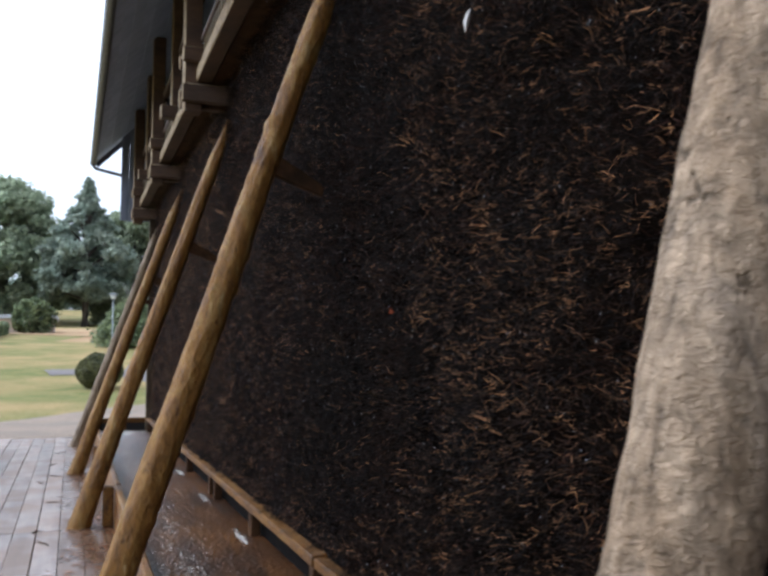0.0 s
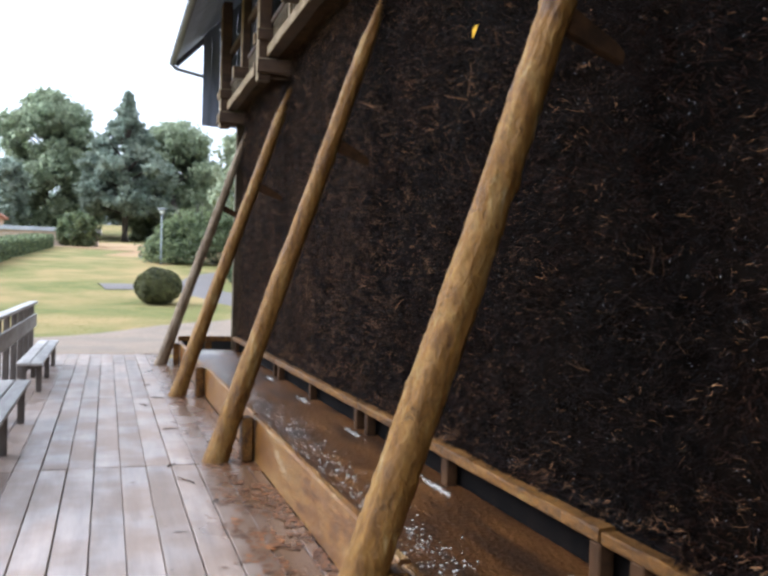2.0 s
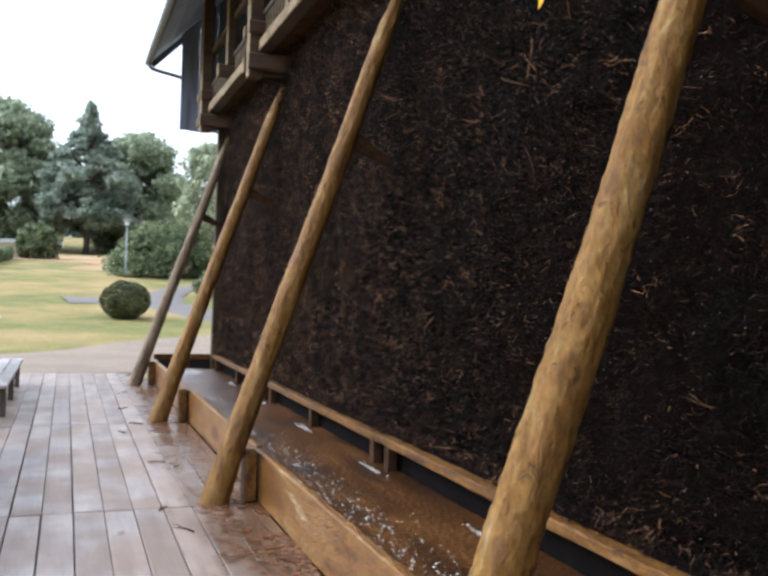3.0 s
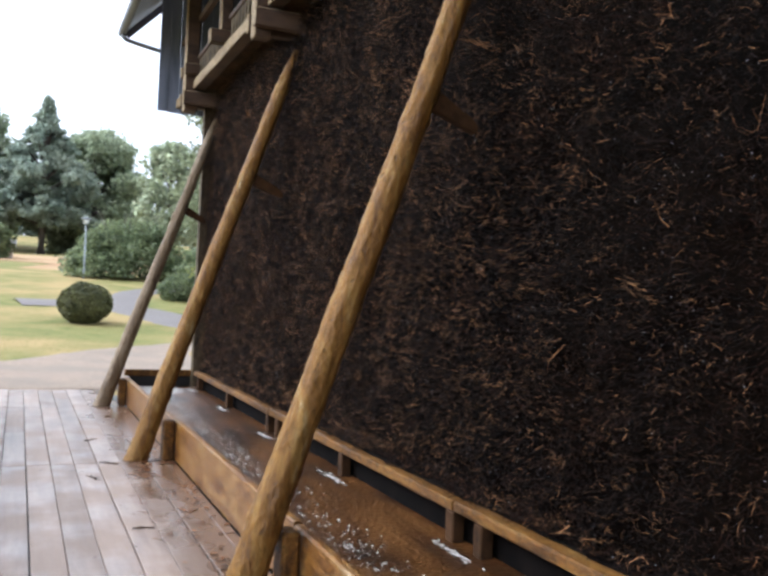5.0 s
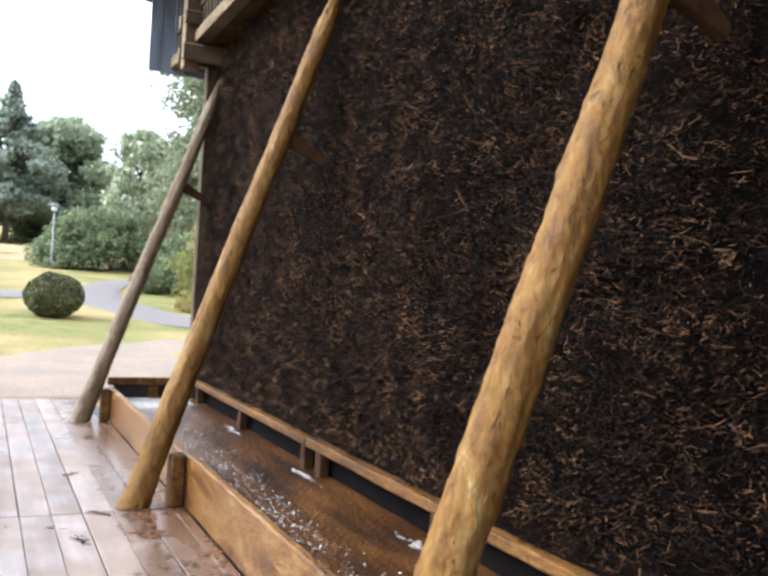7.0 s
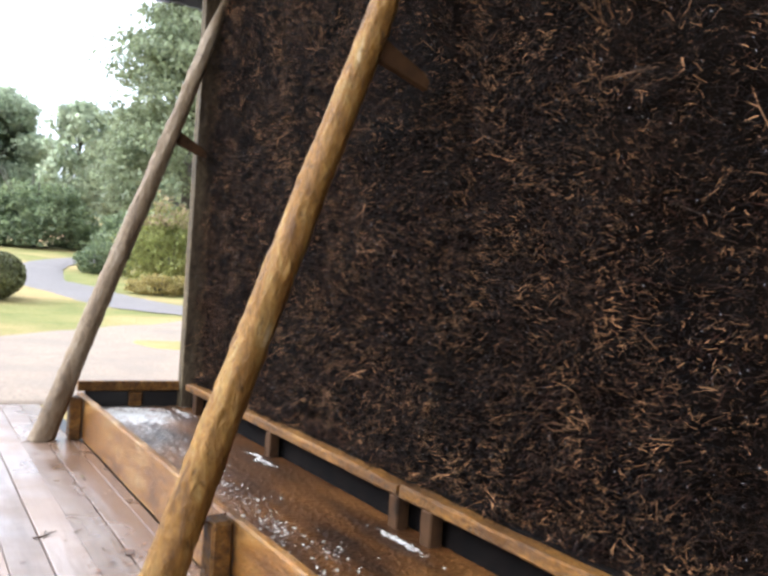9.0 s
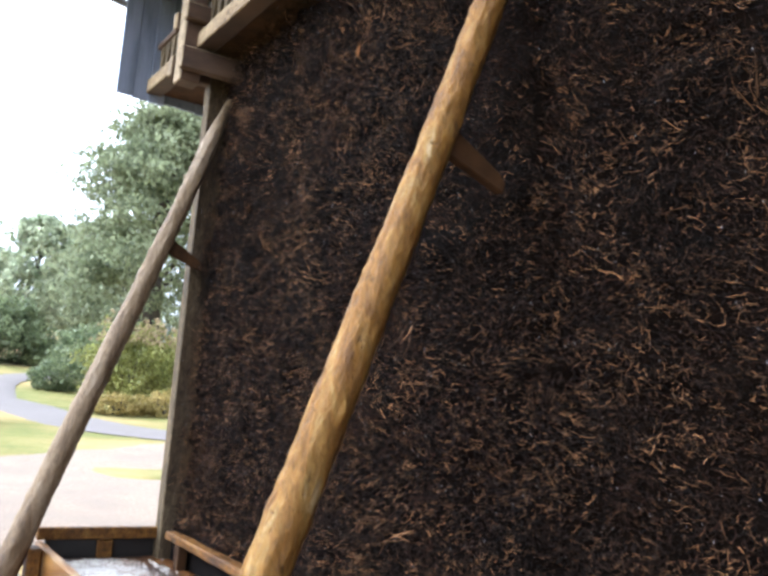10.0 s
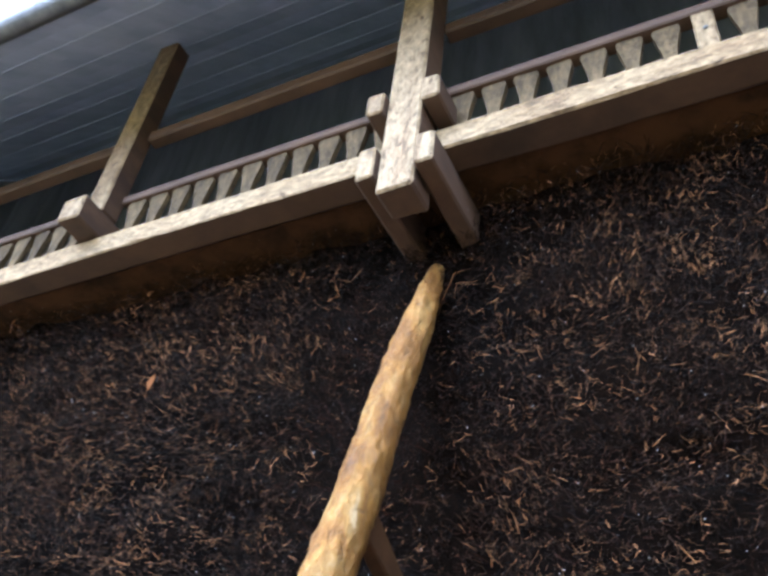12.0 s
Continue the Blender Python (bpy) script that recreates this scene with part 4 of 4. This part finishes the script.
# ---- deck ----
def deck():
    base = plain_wall("deck_base", (-14, 0.925, -0.11), (17.97, 4.6, -0.045), M["gap"], "dark joists under the deck")
    base["category"] = "deck base"
    t = tagged(empty("deck"), "wet weathered grey plank deck, rusty brown beside the trough", "deck", kind="structure")
    meshes = {}
    for L in (3.985, 2.05):
        bm = bmesh.new()
        box(bm, (0, 0, -0.045), (L, 0.2005, 0.0), 0.004)
        me = bpy.data.meshes.new("plank")
        bm.to_mesh(me)
        bm.free()
        me.materials.append(M["plank"])
        meshes[L] = me
    y = 1.077
    while y < 4.5:
        for x in (-12, -8, -4, 0, 4, 8, 12, 16):
            part("plank", meshes[3.985 if x < 16 else 2.05], None, t, m=pose(x - 0.05 + random.uniform(-0.004, 0.004), y + random.uniform(-0.003, 0.003), random.uniform(-0.004, 0.003), random.uniform(-0.4, 0.4), 0, 0))
        y += 0.207
    for x in (-8, -4, 0, 4, 8, 12):
        part("edge_plank", board((x - 0.05, 0.990, -0.05), (x + 3.93, 1.074, 0.001), 0.004), M["plank"], t)
    return t


deck()


def fallen_leaves(name, n, mat, area, size, seed, label, z=0.004):
    """Curled leaves lying flat."""
    rng = np.random.default_rng(seed)
    verts, faces = [], []
    for _ in range(n):
        x = area[0] + (area[1] - area[0]) * rng.random()
        y = area[2] + (area[3] - area[2]) * rng.random() ** 1.6
        if noise.noise((x * 1.7, y * 4.0, 8.0)) + 0.5 * noise.noise((x * 6.0, y * 9.0, 3.0)) < -0.08:
            continue
        a = rng.random() * 6.28
        s = size * (0.25 + 1.15 * rng.random() ** 1.8)
        o = len(verts)
        slim = 0.6 + 0.7 * rng.random()
        for px, py, pz in ((-1, 0, 0.05), (-0.4, 0.55 * slim, 0.02), (0.4, 0.5 * slim, 0.02), (1.1, 0.2 * slim, 0.06), (0.4, -0.52 * slim, 0.02), (-0.4, -0.62 * slim, 0.03)):
            verts.append((x + s * (px * math.cos(a) - py * math.sin(a)), y + s * (px * math.sin(a) + py * math.cos(a)), z + s * (pz + 0.07 * rng.random())))
        verts.append((x, y, z + 0.05 * s))
        faces += [(o + j, o + (j + 1) % 6, o + 6) for j in range(6)]
    return tagged(part(name, mesh_from(name, verts, faces), mat), label, "leaves", kind="stuff")


fallen_leaves("fallen_leaves", 1500, M["leaf_fallen"], (1.5, 13.0, 0.99, 1.55), 0.024, 3, "orange fallen leaves gathered beside the trough")
fallen_leaves("fallen_leaves", 420, M["leaf_brown"], (0.5, 17, 1.0, 2.2), 0.026, 4, "dark brown fallen leaves scattered on wet planks")
fallen_leaves("fallen_leaves", 2800, M["leaf_fallen"], (2.2, 8.4, 0.99, 1.46), 0.023, 13, "thick orange-brown leaf litter between pole feet and trough")
fallen_leaves("fallen_leaves", 900, M["leaf_brown"], (2.2, 8.8, 0.99, 1.5), 0.026, 14, "sodden dark leaves among the litter by the trough")
fallen_leaves("fallen_leaves", 260, M["leaf_fallen"], (11.25, 12.0, 1.0, 1.42), 0.030, 21, "orange leaf pile round a pole's wet foot")
fallen_leaves("fallen_leaves", 30, M["leaf_yellow"], (2, 18, 1.2, 3.8), 0.020, 6, "few yellow leaves on the deck")


def fallen_stick(x, y, length, turn, seed):
    rng = random.Random(seed)
    bm = bmesh.new()
    pts = [(length * (k / 5 - 0.5), 0.014 * rng.uniform(-1, 1), 0.006 + 0.006 * rng.random()) for k in range(6)]
    tube(bm, pts, [0.0055, 0.006, 0.005, 0.0045, 0.0035, 0.002], 6)
    tube(bm, [pts[2], (pts[2][0] + 0.05, 0.035, 0.010), (pts[2][0] + 0.09, 0.05, 0.008)], [0.004, 0.003, 0.0015], 5)
    return tagged(part("fallen_stick", bm, M["spacer"], None, m=pose(x, y, 0.001, 0, 0, turn)), "thin dark wet stick lying on the planks", "stick", "sticks on the deck")


for k, (x, y, length, turn) in enumerate([(7.35, 1.62, 0.26, 25), (7.9, 1.70, 0.16, -30), (11.3, 1.78, 0.20, 10), (11.9, 1.60, 0.22, 40), (3.5, 1.75, 0.18, -15), (9.6, 1.58, 0.15, 70), (13.2, 1.66, 0.17, -50)]):
    fallen_stick(x, y, length, turn, k)


# ---- benches ----
def bench(x0, x1, label):
    t = tagged(empty("park_bench", pose(0, 0, 0)), label, "bench", "benches on the deck")
    for i in range(2):
        part("seat_slat", board((x0, 3.02 + i * 0.165, 0.375), (x1, 3.175 + i * 0.165, 0.415), 0.008, 0.003), M["bench"], t)
    for x in (x0 + 0.35, (x0 + x1) / 2, x1 - 0.35):
        leg = part("leg", board((x - 0.04, 3.05, 0.0), (x + 0.04, 3.12, 0.374), 0.006), M["bench_dark"], t)
        part("rear_leg", board((x - 0.04, 3.24, 0.0), (x + 0.04, 3.31, 0.374), 0.006), M["bench_dark"], t)
        part("cross_bar", board((x - 0.035, 3.125, 0.30), (x + 0.035, 3.235, 0.372), 0.005), M["bench_dark"], leg)
    return t


def fence_back(x0, x1):
    """The backrest rails on posts that stand behind the benches."""
    t = tagged(empty("bench_backrest"), "grey plank backrest on dark posts behind the benches", "backrest")
    n = int((x1 - x0) / 0.9)
    for i in range(n + 1):
        x = x0 + 0.08 + i * (x1 - x0 - 0.16) / n
        part("post", board((x - 0.05, 3.415, 0.0), (x + 0.05, 3.49, 1.045), 0.006), M["bench_dark"], t)
    part("back_plank", board((x0, 3.375, 0.66), (x1, 3.412, 0.88), 0.008, 0.003), M["bench"], t)
    part("top_plank", board((x0, 3.36, 1.05), (x1, 3.50, 1.09), 0.008, 0.003), M["bench"], t)
    return t


bench(12.35, 16.2, "silver-grey slatted wooden bench with dark legs")
bench(6.6, 10.6, "silver-grey slatted wooden bench with dark legs")
fence_back(6.6, 16.1)


# ---- plants ----
def leaves(rng, points, size, flat=0.0):
    """Bent leaf shapes, each of two triangles, at the given points."""
    n = len(points)
    a = rng.standard_normal((n, 3))
    a[:, 2] *= 1 - flat
    a /= np.linalg.norm(a, axis=1)[:, None]
    b = np.cross(a, rng.standard_normal((n, 3)))
    b /= np.linalg.norm(b, axis=1)[:, None] + 1e-9
    c = np.cross(a, b)
    s = size * (0.5 + rng.random(n))[:, None]
    verts = np.stack([points - a * s, points + b * s * 0.55 + c * s * 0.15, points + a * s, points - b * s * 0.55 + c * s * 0.15], 1).reshape(-1, 3)
    i = np.arange(n)[:, None] * 4
    return verts, np.concatenate([i + [0, 1, 2], i + [0, 2, 3]])


def shell(rng, n, centre, radii, inner=0.55, rough=0.18, seed=0.0):
    """Points in the outer part of a lumpy ellipsoid."""
    d = rng.standard_normal((n, 3))
    d /= np.linalg.norm(d, axis=1)[:, None]
    lump = np.array([1 + rough * 2 * noise.noise(Vector(v) * 2.3 + Vector((seed, 0, 0))) for v in d])
    r = (inner + (1 - inner) * rng.random(n) ** 0.5) * lump
    return np.array(centre) + d * r[:, None] * np.array(radii)


def tree(x, y, height, width, mat, seed, label, style="round", clear=0.15, n=9000, leaf=0.36, limbs=True):
    rng = np.random.default_rng(seed)
    z0 = ground_z(x)
    t = tagged(empty("tree", pose(x, y, z0)), label, "tree")
    bm = bmesh.new()
    tr = 0.022 * height
    tube(bm, [(0, 0, -0.3), (0.05, 0, height * 0.12), (0.1 * rng.standard_normal(), 0.1, height * 0.45), (0.2 * rng.standard_normal(), 0, height * 0.85)], [tr * 1.3, tr, tr * 0.7, tr * 0.2], 10)
    clumps = []
    k = 150 if style == "cone_round" else 84
    for i in range(k):
        u = (i + rng.random()) / k
        z = height * (clear + (1 - clear) * u)
        if style == "cone_round":
            r = width * 0.5 * (0.75 + 0.25 * math.sin(math.pi * u / 0.5) if u < 0.45 else 0.80 * ((1 - u) / 0.55) ** 1.35 + 0.02) * (0.55 + 0.6 * rng.random())
        else:
            r = width * 0.5 * math.sqrt(max(0.03, 1 - (2 * u - 0.85) ** 2 / 1.35)) * (0.55 + 0.5 * rng.random())
        a = i * 2.4 + rng.random()
        cr = width * 0.125 * (0.6 + 0.8 * rng.random())
        if style == "cone_round":
            cr *= 0.85 * min(1.0, 1.45 - 1.2 * u)
        clumps.append((r * math.cos(a) * 0.8, r * math.sin(a) * 0.8, z - cr * 0.4, cr))
        if limbs and i % 3 == 0:
            tube(bm, [(0, 0, z * 0.75), (r * 0.45 * math.cos(a), r * 0.45 * math.sin(a), z * 0.9), (r * 0.8 * math.cos(a), r * 0.8 * math.sin(a), z)], [tr * 0.35, tr * 0.22, tr * 0.06], 6, False)
    part("trunk", bm, M["bark"], t)
    pts = [shell(rng, max(20, int(n * c[3] ** 2 / sum(q[3] ** 2 for q in clumps))), c[:3], (c[3], c[3], c[3] * (0.5 if style == "cone_round" else 0.72)), 0.35, 0.3, seed + j * 3.7) for j, c in enumerate(clumps)]
    v, f = leaves(rng, np.concatenate(pts), leaf)
    part("crown", mesh_from("crown", v, f), M[mat], t)
    return t


def weeping_tree(x, y, height, width, seed, label):
    """A big tree with hanging curtains of foliage."""
    rng = np.random.default_rng(seed)
    z0 = ground_z(x)
    t = tagged(empty("tree", pose(x, y, z0)), label, "tree")
    bm = bmesh.new()
    tube(bm, [(0, 0, -0.3), (0.2, 0, height * 0.3), (0, 0.3, height * 0.6), (0.3, 0, height * 0.9)], [0.75, 0.55, 0.35, 0.1], 12)
    pts = []
    for i in range(230):
        u = rng.random() ** 0.7
        a = rng.random() * 6.283
        z = height * (0.16 + 0.84 * u)
        r = width * 0.5 * math.sqrt(max(0.02, 1 - u ** 2.2)) * (0.45 + 0.6 * rng.random())
        cx, cy = r * math.cos(a), r * math.sin(a)
        if i % 9 == 0:
            tube(bm, [(0, 0, z * 0.7), (cx * 0.5, cy * 0.5, z * 0.98), (cx, cy, z)], [0.18, 0.1, 0.03], 6, False)
        drop = (0.8 + 2.6 * rng.random()) * (0.5 + 0.5 * (1 - u))
        m = 170
        s = rng.random(m)
        spread = 0.42 + 0.5 * (1 - s)
        pts.append(np.stack([cx + spread * rng.standard_normal(m), cy + spread * rng.standard_normal(m), z - drop * s], 1))
    part("trunk", bm, M["bark"], t)
    v, f = leaves(rng, np.concatenate(pts), 0.17)
    part("crown", mesh_from("crown", v, f), M["leaf_weeping"], t)
    return t


def shrub(name, x, y, radii, mat, seed, label, n=5000, leaf=0.09, rough=0.18, lift=0.75, inner=0.6, category="shrub", flowers=None, tiers=0):
    rng = np.random.default_rng(seed)
    z0 = ground_z(x)
    t = tagged(empty(name, pose(x, y, z0)), label, category)
    bm = bmesh.new()
    for i in range(6):
        a = i * 1.05
        tube(bm, [(0.08 * math.cos(a), 0.08 * math.sin(a), -0.1), (radii[0] * 0.25 * math.cos(a), radii[1] * 0.25 * math.sin(a), radii[2] * 0.7), (radii[0] * 0.5 * math.cos(a), radii[1] * 0.5 * math.sin(a), radii[2] * 1.2)], [0.05, 0.04, 0.015], 6)
    part("stems", bm, M["bark"], t)
    if tiers:
        pts = []
        for i in range(tiers):
            d = rng.standard_normal(3)
            d /= np.linalg.norm(d)
            d[2] = abs(d[2]) * 1.0 - 0.15
            c = d * np.array(radii) * (0.65 + 0.25 * rng.random()) + np.array((0, 0, radii[2] * 0.12))
            q = 0.26 * (0.7 + 0.6 * rng.random())
            pts.append(shell(rng, n // tiers, c, (radii[0] * q, radii[1] * q * 0.8, radii[2] * q * 0.75), 0.3, 0.3, seed + i))
        pts = np.concatenate(pts)
    else:
        pts = shell(rng, n, (0, 0, radii[2] * lift), radii, inner, rough, seed)
    pts = pts[pts[:, 2] > 0.02]
    v, f = leaves(rng, pts, leaf)
    part("foliage", mesh_from("foliage", v, f), M[mat], t)
    if flowers:
        top = pts[pts[:, 2] > radii[2] * (lift + 0.55)][:flowers]
        pp = np.concatenate([top + 0.05 * rng.standard_normal(top.shape) for _ in range(5)]) + np.array((0, 0, 0.1))
        v, f = leaves(rng, pp, 0.06)
        tagged(part("flower_heads", mesh_from("flower_heads", v, f), M["flower"], t, "faded beige flower heads"), kind="stuff")
    return t


def topiary():
    rng = np.random.default_rng(31)
    t = tagged(empty("topiary_bush", pose(33.2, 0.42, ground_z(33.2))), "round clipped dark green bush on the lawn", "bush")
    bm = tube(bmesh.new(), [(0, 0, -0.1), (0, 0, 0.25), (0.02, 0, 0.5)], [0.16, 0.13, 0.1], 8)
    part("stem", bm, M["bark"], t)
    bm = bmesh.new()
    bmesh.ops.create_icosphere(bm, subdivisions=4, radius=1.0)
    for v in bm.verts:
        v.co = Vector((v.co.x * 0.80, v.co.y * 0.80, v.co.z * 0.63 + 0.66)) * (1 + 0.05 * noise.noise(v.co * 3))
    part("core", bm, M["topiary"], t)
    p = shell(rng, 14000, (0, 0, 0.66), (0.86, 0.86, 0.68), 0.93, 0.05, 2)
    v, f = leaves(rng, p, 0.035)
    part("foliage", mesh_from("foliage", v, f), M["topiary"], t)


topiary()
shrub("large_shrub", 57.5, -3.5, (3.2, 4.2, 3.45), "leaf_bush", 41, "broad dark green spreading shrub behind the lamp", 30000, 0.11, 0.25, 0.1, 0.5, tiers=80)
shrub("dark_shrub", 90, 5.3, (1.7, 1.9, 2.0), "leaf_bush", 48, "dense green shrub between hedge and low building", 7000, 0.16, 0.25)
shrub("dome_shrub", 43.2, -4.5, (0.95, 1.15, 0.70), "leaf_bush", 42, "low rounded green shrub by the path", 5000, 0.06)
shrub("flower_shrub", 41.0, -6.6, (1.3, 1.9, 1.6), "leaf_light", 43, "tall yellow-green perennial bed with beige flower heads", 9000, 0.075, 0.3, 0.75, 0.4, flowers=360)
shrub("flower_shrub", 42.0, -9.4, (1.3, 1.9, 1.55), "leaf_light", 44, "tall yellow-green perennial bed with beige flower heads", 7000, 0.075, 0.3, 0.75, 0.4, flowers=360)
shrub("low_shrub", 36.4, -5.0, (0.7, 1.0, 0.42), "leaf_yellow", 45, "low yellowing ground-cover shrub beside the path", 3500, 0.05, 0.3, 0.6)
shrub("low_shrub", 36.6, -6.7, (0.8, 1.2, 0.5), "leaf_yellow", 46, "low yellowing ground-cover shrub beside the path", 3500, 0.05, 0.3, 0.6)
shrub("dark_shrub", 52.0, -8.2, (1.8, 2.4, 1.5), "leaf_bush", 47, "dark green shrub under the weeping tree", 6000, 0.10, 0.25)
weeping_tree(60, -12.8, 16.8, 12.5, 51, "large weeping tree with hanging grey-green foliage")
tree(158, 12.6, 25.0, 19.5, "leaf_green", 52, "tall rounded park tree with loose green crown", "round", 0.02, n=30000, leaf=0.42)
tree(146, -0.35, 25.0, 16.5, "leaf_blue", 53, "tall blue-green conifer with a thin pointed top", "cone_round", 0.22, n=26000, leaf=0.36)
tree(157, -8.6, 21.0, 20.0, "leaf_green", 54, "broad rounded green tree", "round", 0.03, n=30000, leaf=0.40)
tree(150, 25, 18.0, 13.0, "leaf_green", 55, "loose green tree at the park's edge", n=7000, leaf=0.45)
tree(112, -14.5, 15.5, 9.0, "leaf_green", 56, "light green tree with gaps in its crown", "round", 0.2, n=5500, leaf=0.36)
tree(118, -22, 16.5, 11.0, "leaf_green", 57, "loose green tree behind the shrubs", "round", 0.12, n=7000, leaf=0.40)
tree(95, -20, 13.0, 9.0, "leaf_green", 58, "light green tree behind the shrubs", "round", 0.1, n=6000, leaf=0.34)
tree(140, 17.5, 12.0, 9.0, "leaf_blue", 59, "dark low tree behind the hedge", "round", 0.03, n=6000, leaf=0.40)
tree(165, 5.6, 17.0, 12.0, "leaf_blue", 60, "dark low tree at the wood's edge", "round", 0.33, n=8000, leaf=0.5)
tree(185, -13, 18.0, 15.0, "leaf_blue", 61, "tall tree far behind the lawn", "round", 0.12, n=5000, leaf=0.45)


def far_wood():
    rng = np.random.default_rng(71)
    pts = []
    for i in range(46):
        y = -90 + 4.0 * i
        x = 210 + 14 * rng.random()
        h = 4 + 3.5 * rng.random()
        pts.append(shell(rng, 420, (x, y, ground_z(x) + h * 0.6), (4.0, 4.2, h), 0.4, 0.3, i * 2.1))
    v, f = leaves(rng, np.concatenate(pts), 0.8)
    return tagged(part("far_wood", mesh_from("far_wood", v, f), M["leaf_blue"]), "dark green wood along the horizon, haze in its leaf colour", "wood", kind="stuff")


far_wood()


def hedge():
    rng = np.random.default_rng(72)
    t = tagged(empty("hedge"), "clipped green hedge along the lawn's edge", "hedge")
    a, b = Vector((47, 9.1)), Vector((84, 7.9))
    n = 26000
    s = rng.random(n)
    x = a.x + (b.x - a.x) * s
    y = a.y + (b.y - a.y) * s
    face = rng.random(n)
    w = np.where(face < 0.55, -0.75, (rng.random(n) - 0.5) * 1.5)
    h = np.where(face < 0.55, rng.random(n) * 1.05, 1.05)
    p = np.stack([x + 0.08 * rng.standard_normal(n), y + w + 0.08 * rng.standard_normal(n), np.interp(x, GROUND_X, GROUND_Z) + h + 0.07 * rng.standard_normal(n)], 1)
    v, f = leaves(rng, p, 0.10)
    part("foliage", mesh_from("foliage", v, f), M["leaf_bush"], t)
    bm = bmesh.new()
    cols = []
    for i in range(9):
        q = a + (b - a) * i / 8
        z = ground_z(q.x)
        cols.append([bm.verts.new((q.x, q.y + dy, z + dz)) for dy, dz in ((-0.68, -0.1), (0.68, -0.1), (0.62, 0.99), (-0.62, 0.99))])
    for c, d in zip(cols, cols[1:]):
        for j in range(4):
            bm.faces.new((c[j], c[(j + 1) % 4], d[(j + 1) % 4], d[j]))
    bm.faces.new(cols[0][::-1])
    bm.faces.new(cols[-1])
    bmesh.ops.recalc_face_normals(bm, faces=bm.faces)
    part("core", bm, M["leaf_bush"], t)


hedge()


# ---- distant buildings, lamp ----
def house():
    x, y = 104, 18.6
    z = ground_z(x)
    t = tagged(empty("house", pose(x, y, z + 0.7)), "beige house with a red tiled hipped roof", "house")
    part("wall", board((-5, -4.6, -1.2), (5, 4.6, 2.35), 0.0), M["wall_house"], t)
    bm = bmesh.new()
    base = [bm.verts.new(c) for c in ((-5.5, -5.1, 2.3), (5.5, -5.1, 2.3), (5.5, 5.1, 2.3), (-5.5, 5.1, 2.3))]
    low = [bm.verts.new((v.co.x, v.co.y, 2.1)) for v in base]
    top = [bm.verts.new((-1.5, 0, 5.6)), bm.verts.new((1.5, 0, 5.6))]
    bm.faces.new((base[0], base[1], top[1], top[0]))
    bm.faces.new((base[1], base[2], top[1]))
    bm.faces.new((base[2], base[3], top[0], top[1]))
    bm.faces.new((base[3], base[0], top[0]))
    for j in range(4):
        bm.faces.new((low[j], low[(j + 1) % 4], base[(j + 1) % 4], base[j]))
    bm.faces.new(low[::-1])
    bmesh.ops.recalc_face_normals(bm, faces=bm.faces)
    part("roof", bm, M["roof_red"], t, "red clay tile roof")
    t2 = tagged(empty("low_building", pose(93, 8.4, ground_z(93) + 0.45)), "long low building with a pale grey flat roof", "building")
    part("wall", board((-3, -5.2, -1.0), (3, 5.2, 0.85), 0.0), M["wall_house"], t2)
    part("roof", board((-3.3, -5.5, 0.852), (3.3, 5.5, 1.25), 0.03), M["roof_grey"], t2, "pale grey roof sheet")


house()


def street_lamp():
    x, y = 55.0, -0.92
    t = tagged(empty("street_lamp", pose(x, y, ground_z(x))), "slim grey park lamp with a flat glass head", "street lamp")
    part("pole", tube(bmesh.new(), [(0, 0, -0.2), (0, 0, 0.6), (0, 0, 0.62), (0, 0, 3.15)], [0.06, 0.06, 0.045, 0.04], 12), M["lamp_steel"], t)
    part("glass", tube(bmesh.new(), [(0, 0, 3.15), (0, 0, 3.2), (0, 0, 3.42)], [0.08, 0.15, 0.17], 16), M["lamp_glass"], t, "frosted glass bowl")
    part("cap", tube(bmesh.new(), [(0, 0, 3.425), (0, 0, 3.46), (0, 0, 3.54)], [0.34, 0.34, 0.10], 18), M["lamp_steel"], t, "flat grey cap")


street_lamp()


# ---- small things on the brushwood ----
def stuck_leaf(name, at, size, mat, label, turn=0.0, slim=0.6):
    bm = bmesh.new()
    ring = [bm.verts.new((size * px, 0.012 * (1 - abs(px)) + 0.006, size * slim * pz)) for px, pz in ((-1, 0), (-0.5, 0.6), (0.2, 0.75), (0.6, 0.4), (1.1, 0.05), (0.6, -0.45), (0.1, -0.8), (-0.5, -0.55))]
    mid = bm.verts.new((0, 0.0, 0))
    for i in range(8):
        bm.faces.new((ring[i], ring[(i + 1) % 8], mid))
    ob = part(name, bm, M[mat], None, m=pose(*at, 0, turn, 0))
    s = ob.modifiers.new("thickness", "SOLIDIFY")
    s.thickness = 0.002
    return tagged(ob, label, "leaf" if "leaf" in name else "feather")


stuck_leaf("yellow_leaf", (5.546, 0.05, 3.232), 0.052, "yellow_leaf", "bright yellow leaf caught in the brushwood", 40)
stuck_leaf("red_leaf", (2.637, 0.05, 1.89), 0.028, "red_leaf", "rust-red leaf caught in the brushwood", -20)
stuck_leaf("dry_leaf", (13.42, 0.05, 3.80), 0.045, "dry_leaf", "dry rust-brown leaf hanging in the brushwood", 80)
stuck_leaf("feather", (1.83, 0.05, 2.95), 0.042, "feather", "pale feather caught in the brushwood", 60, 0.45)
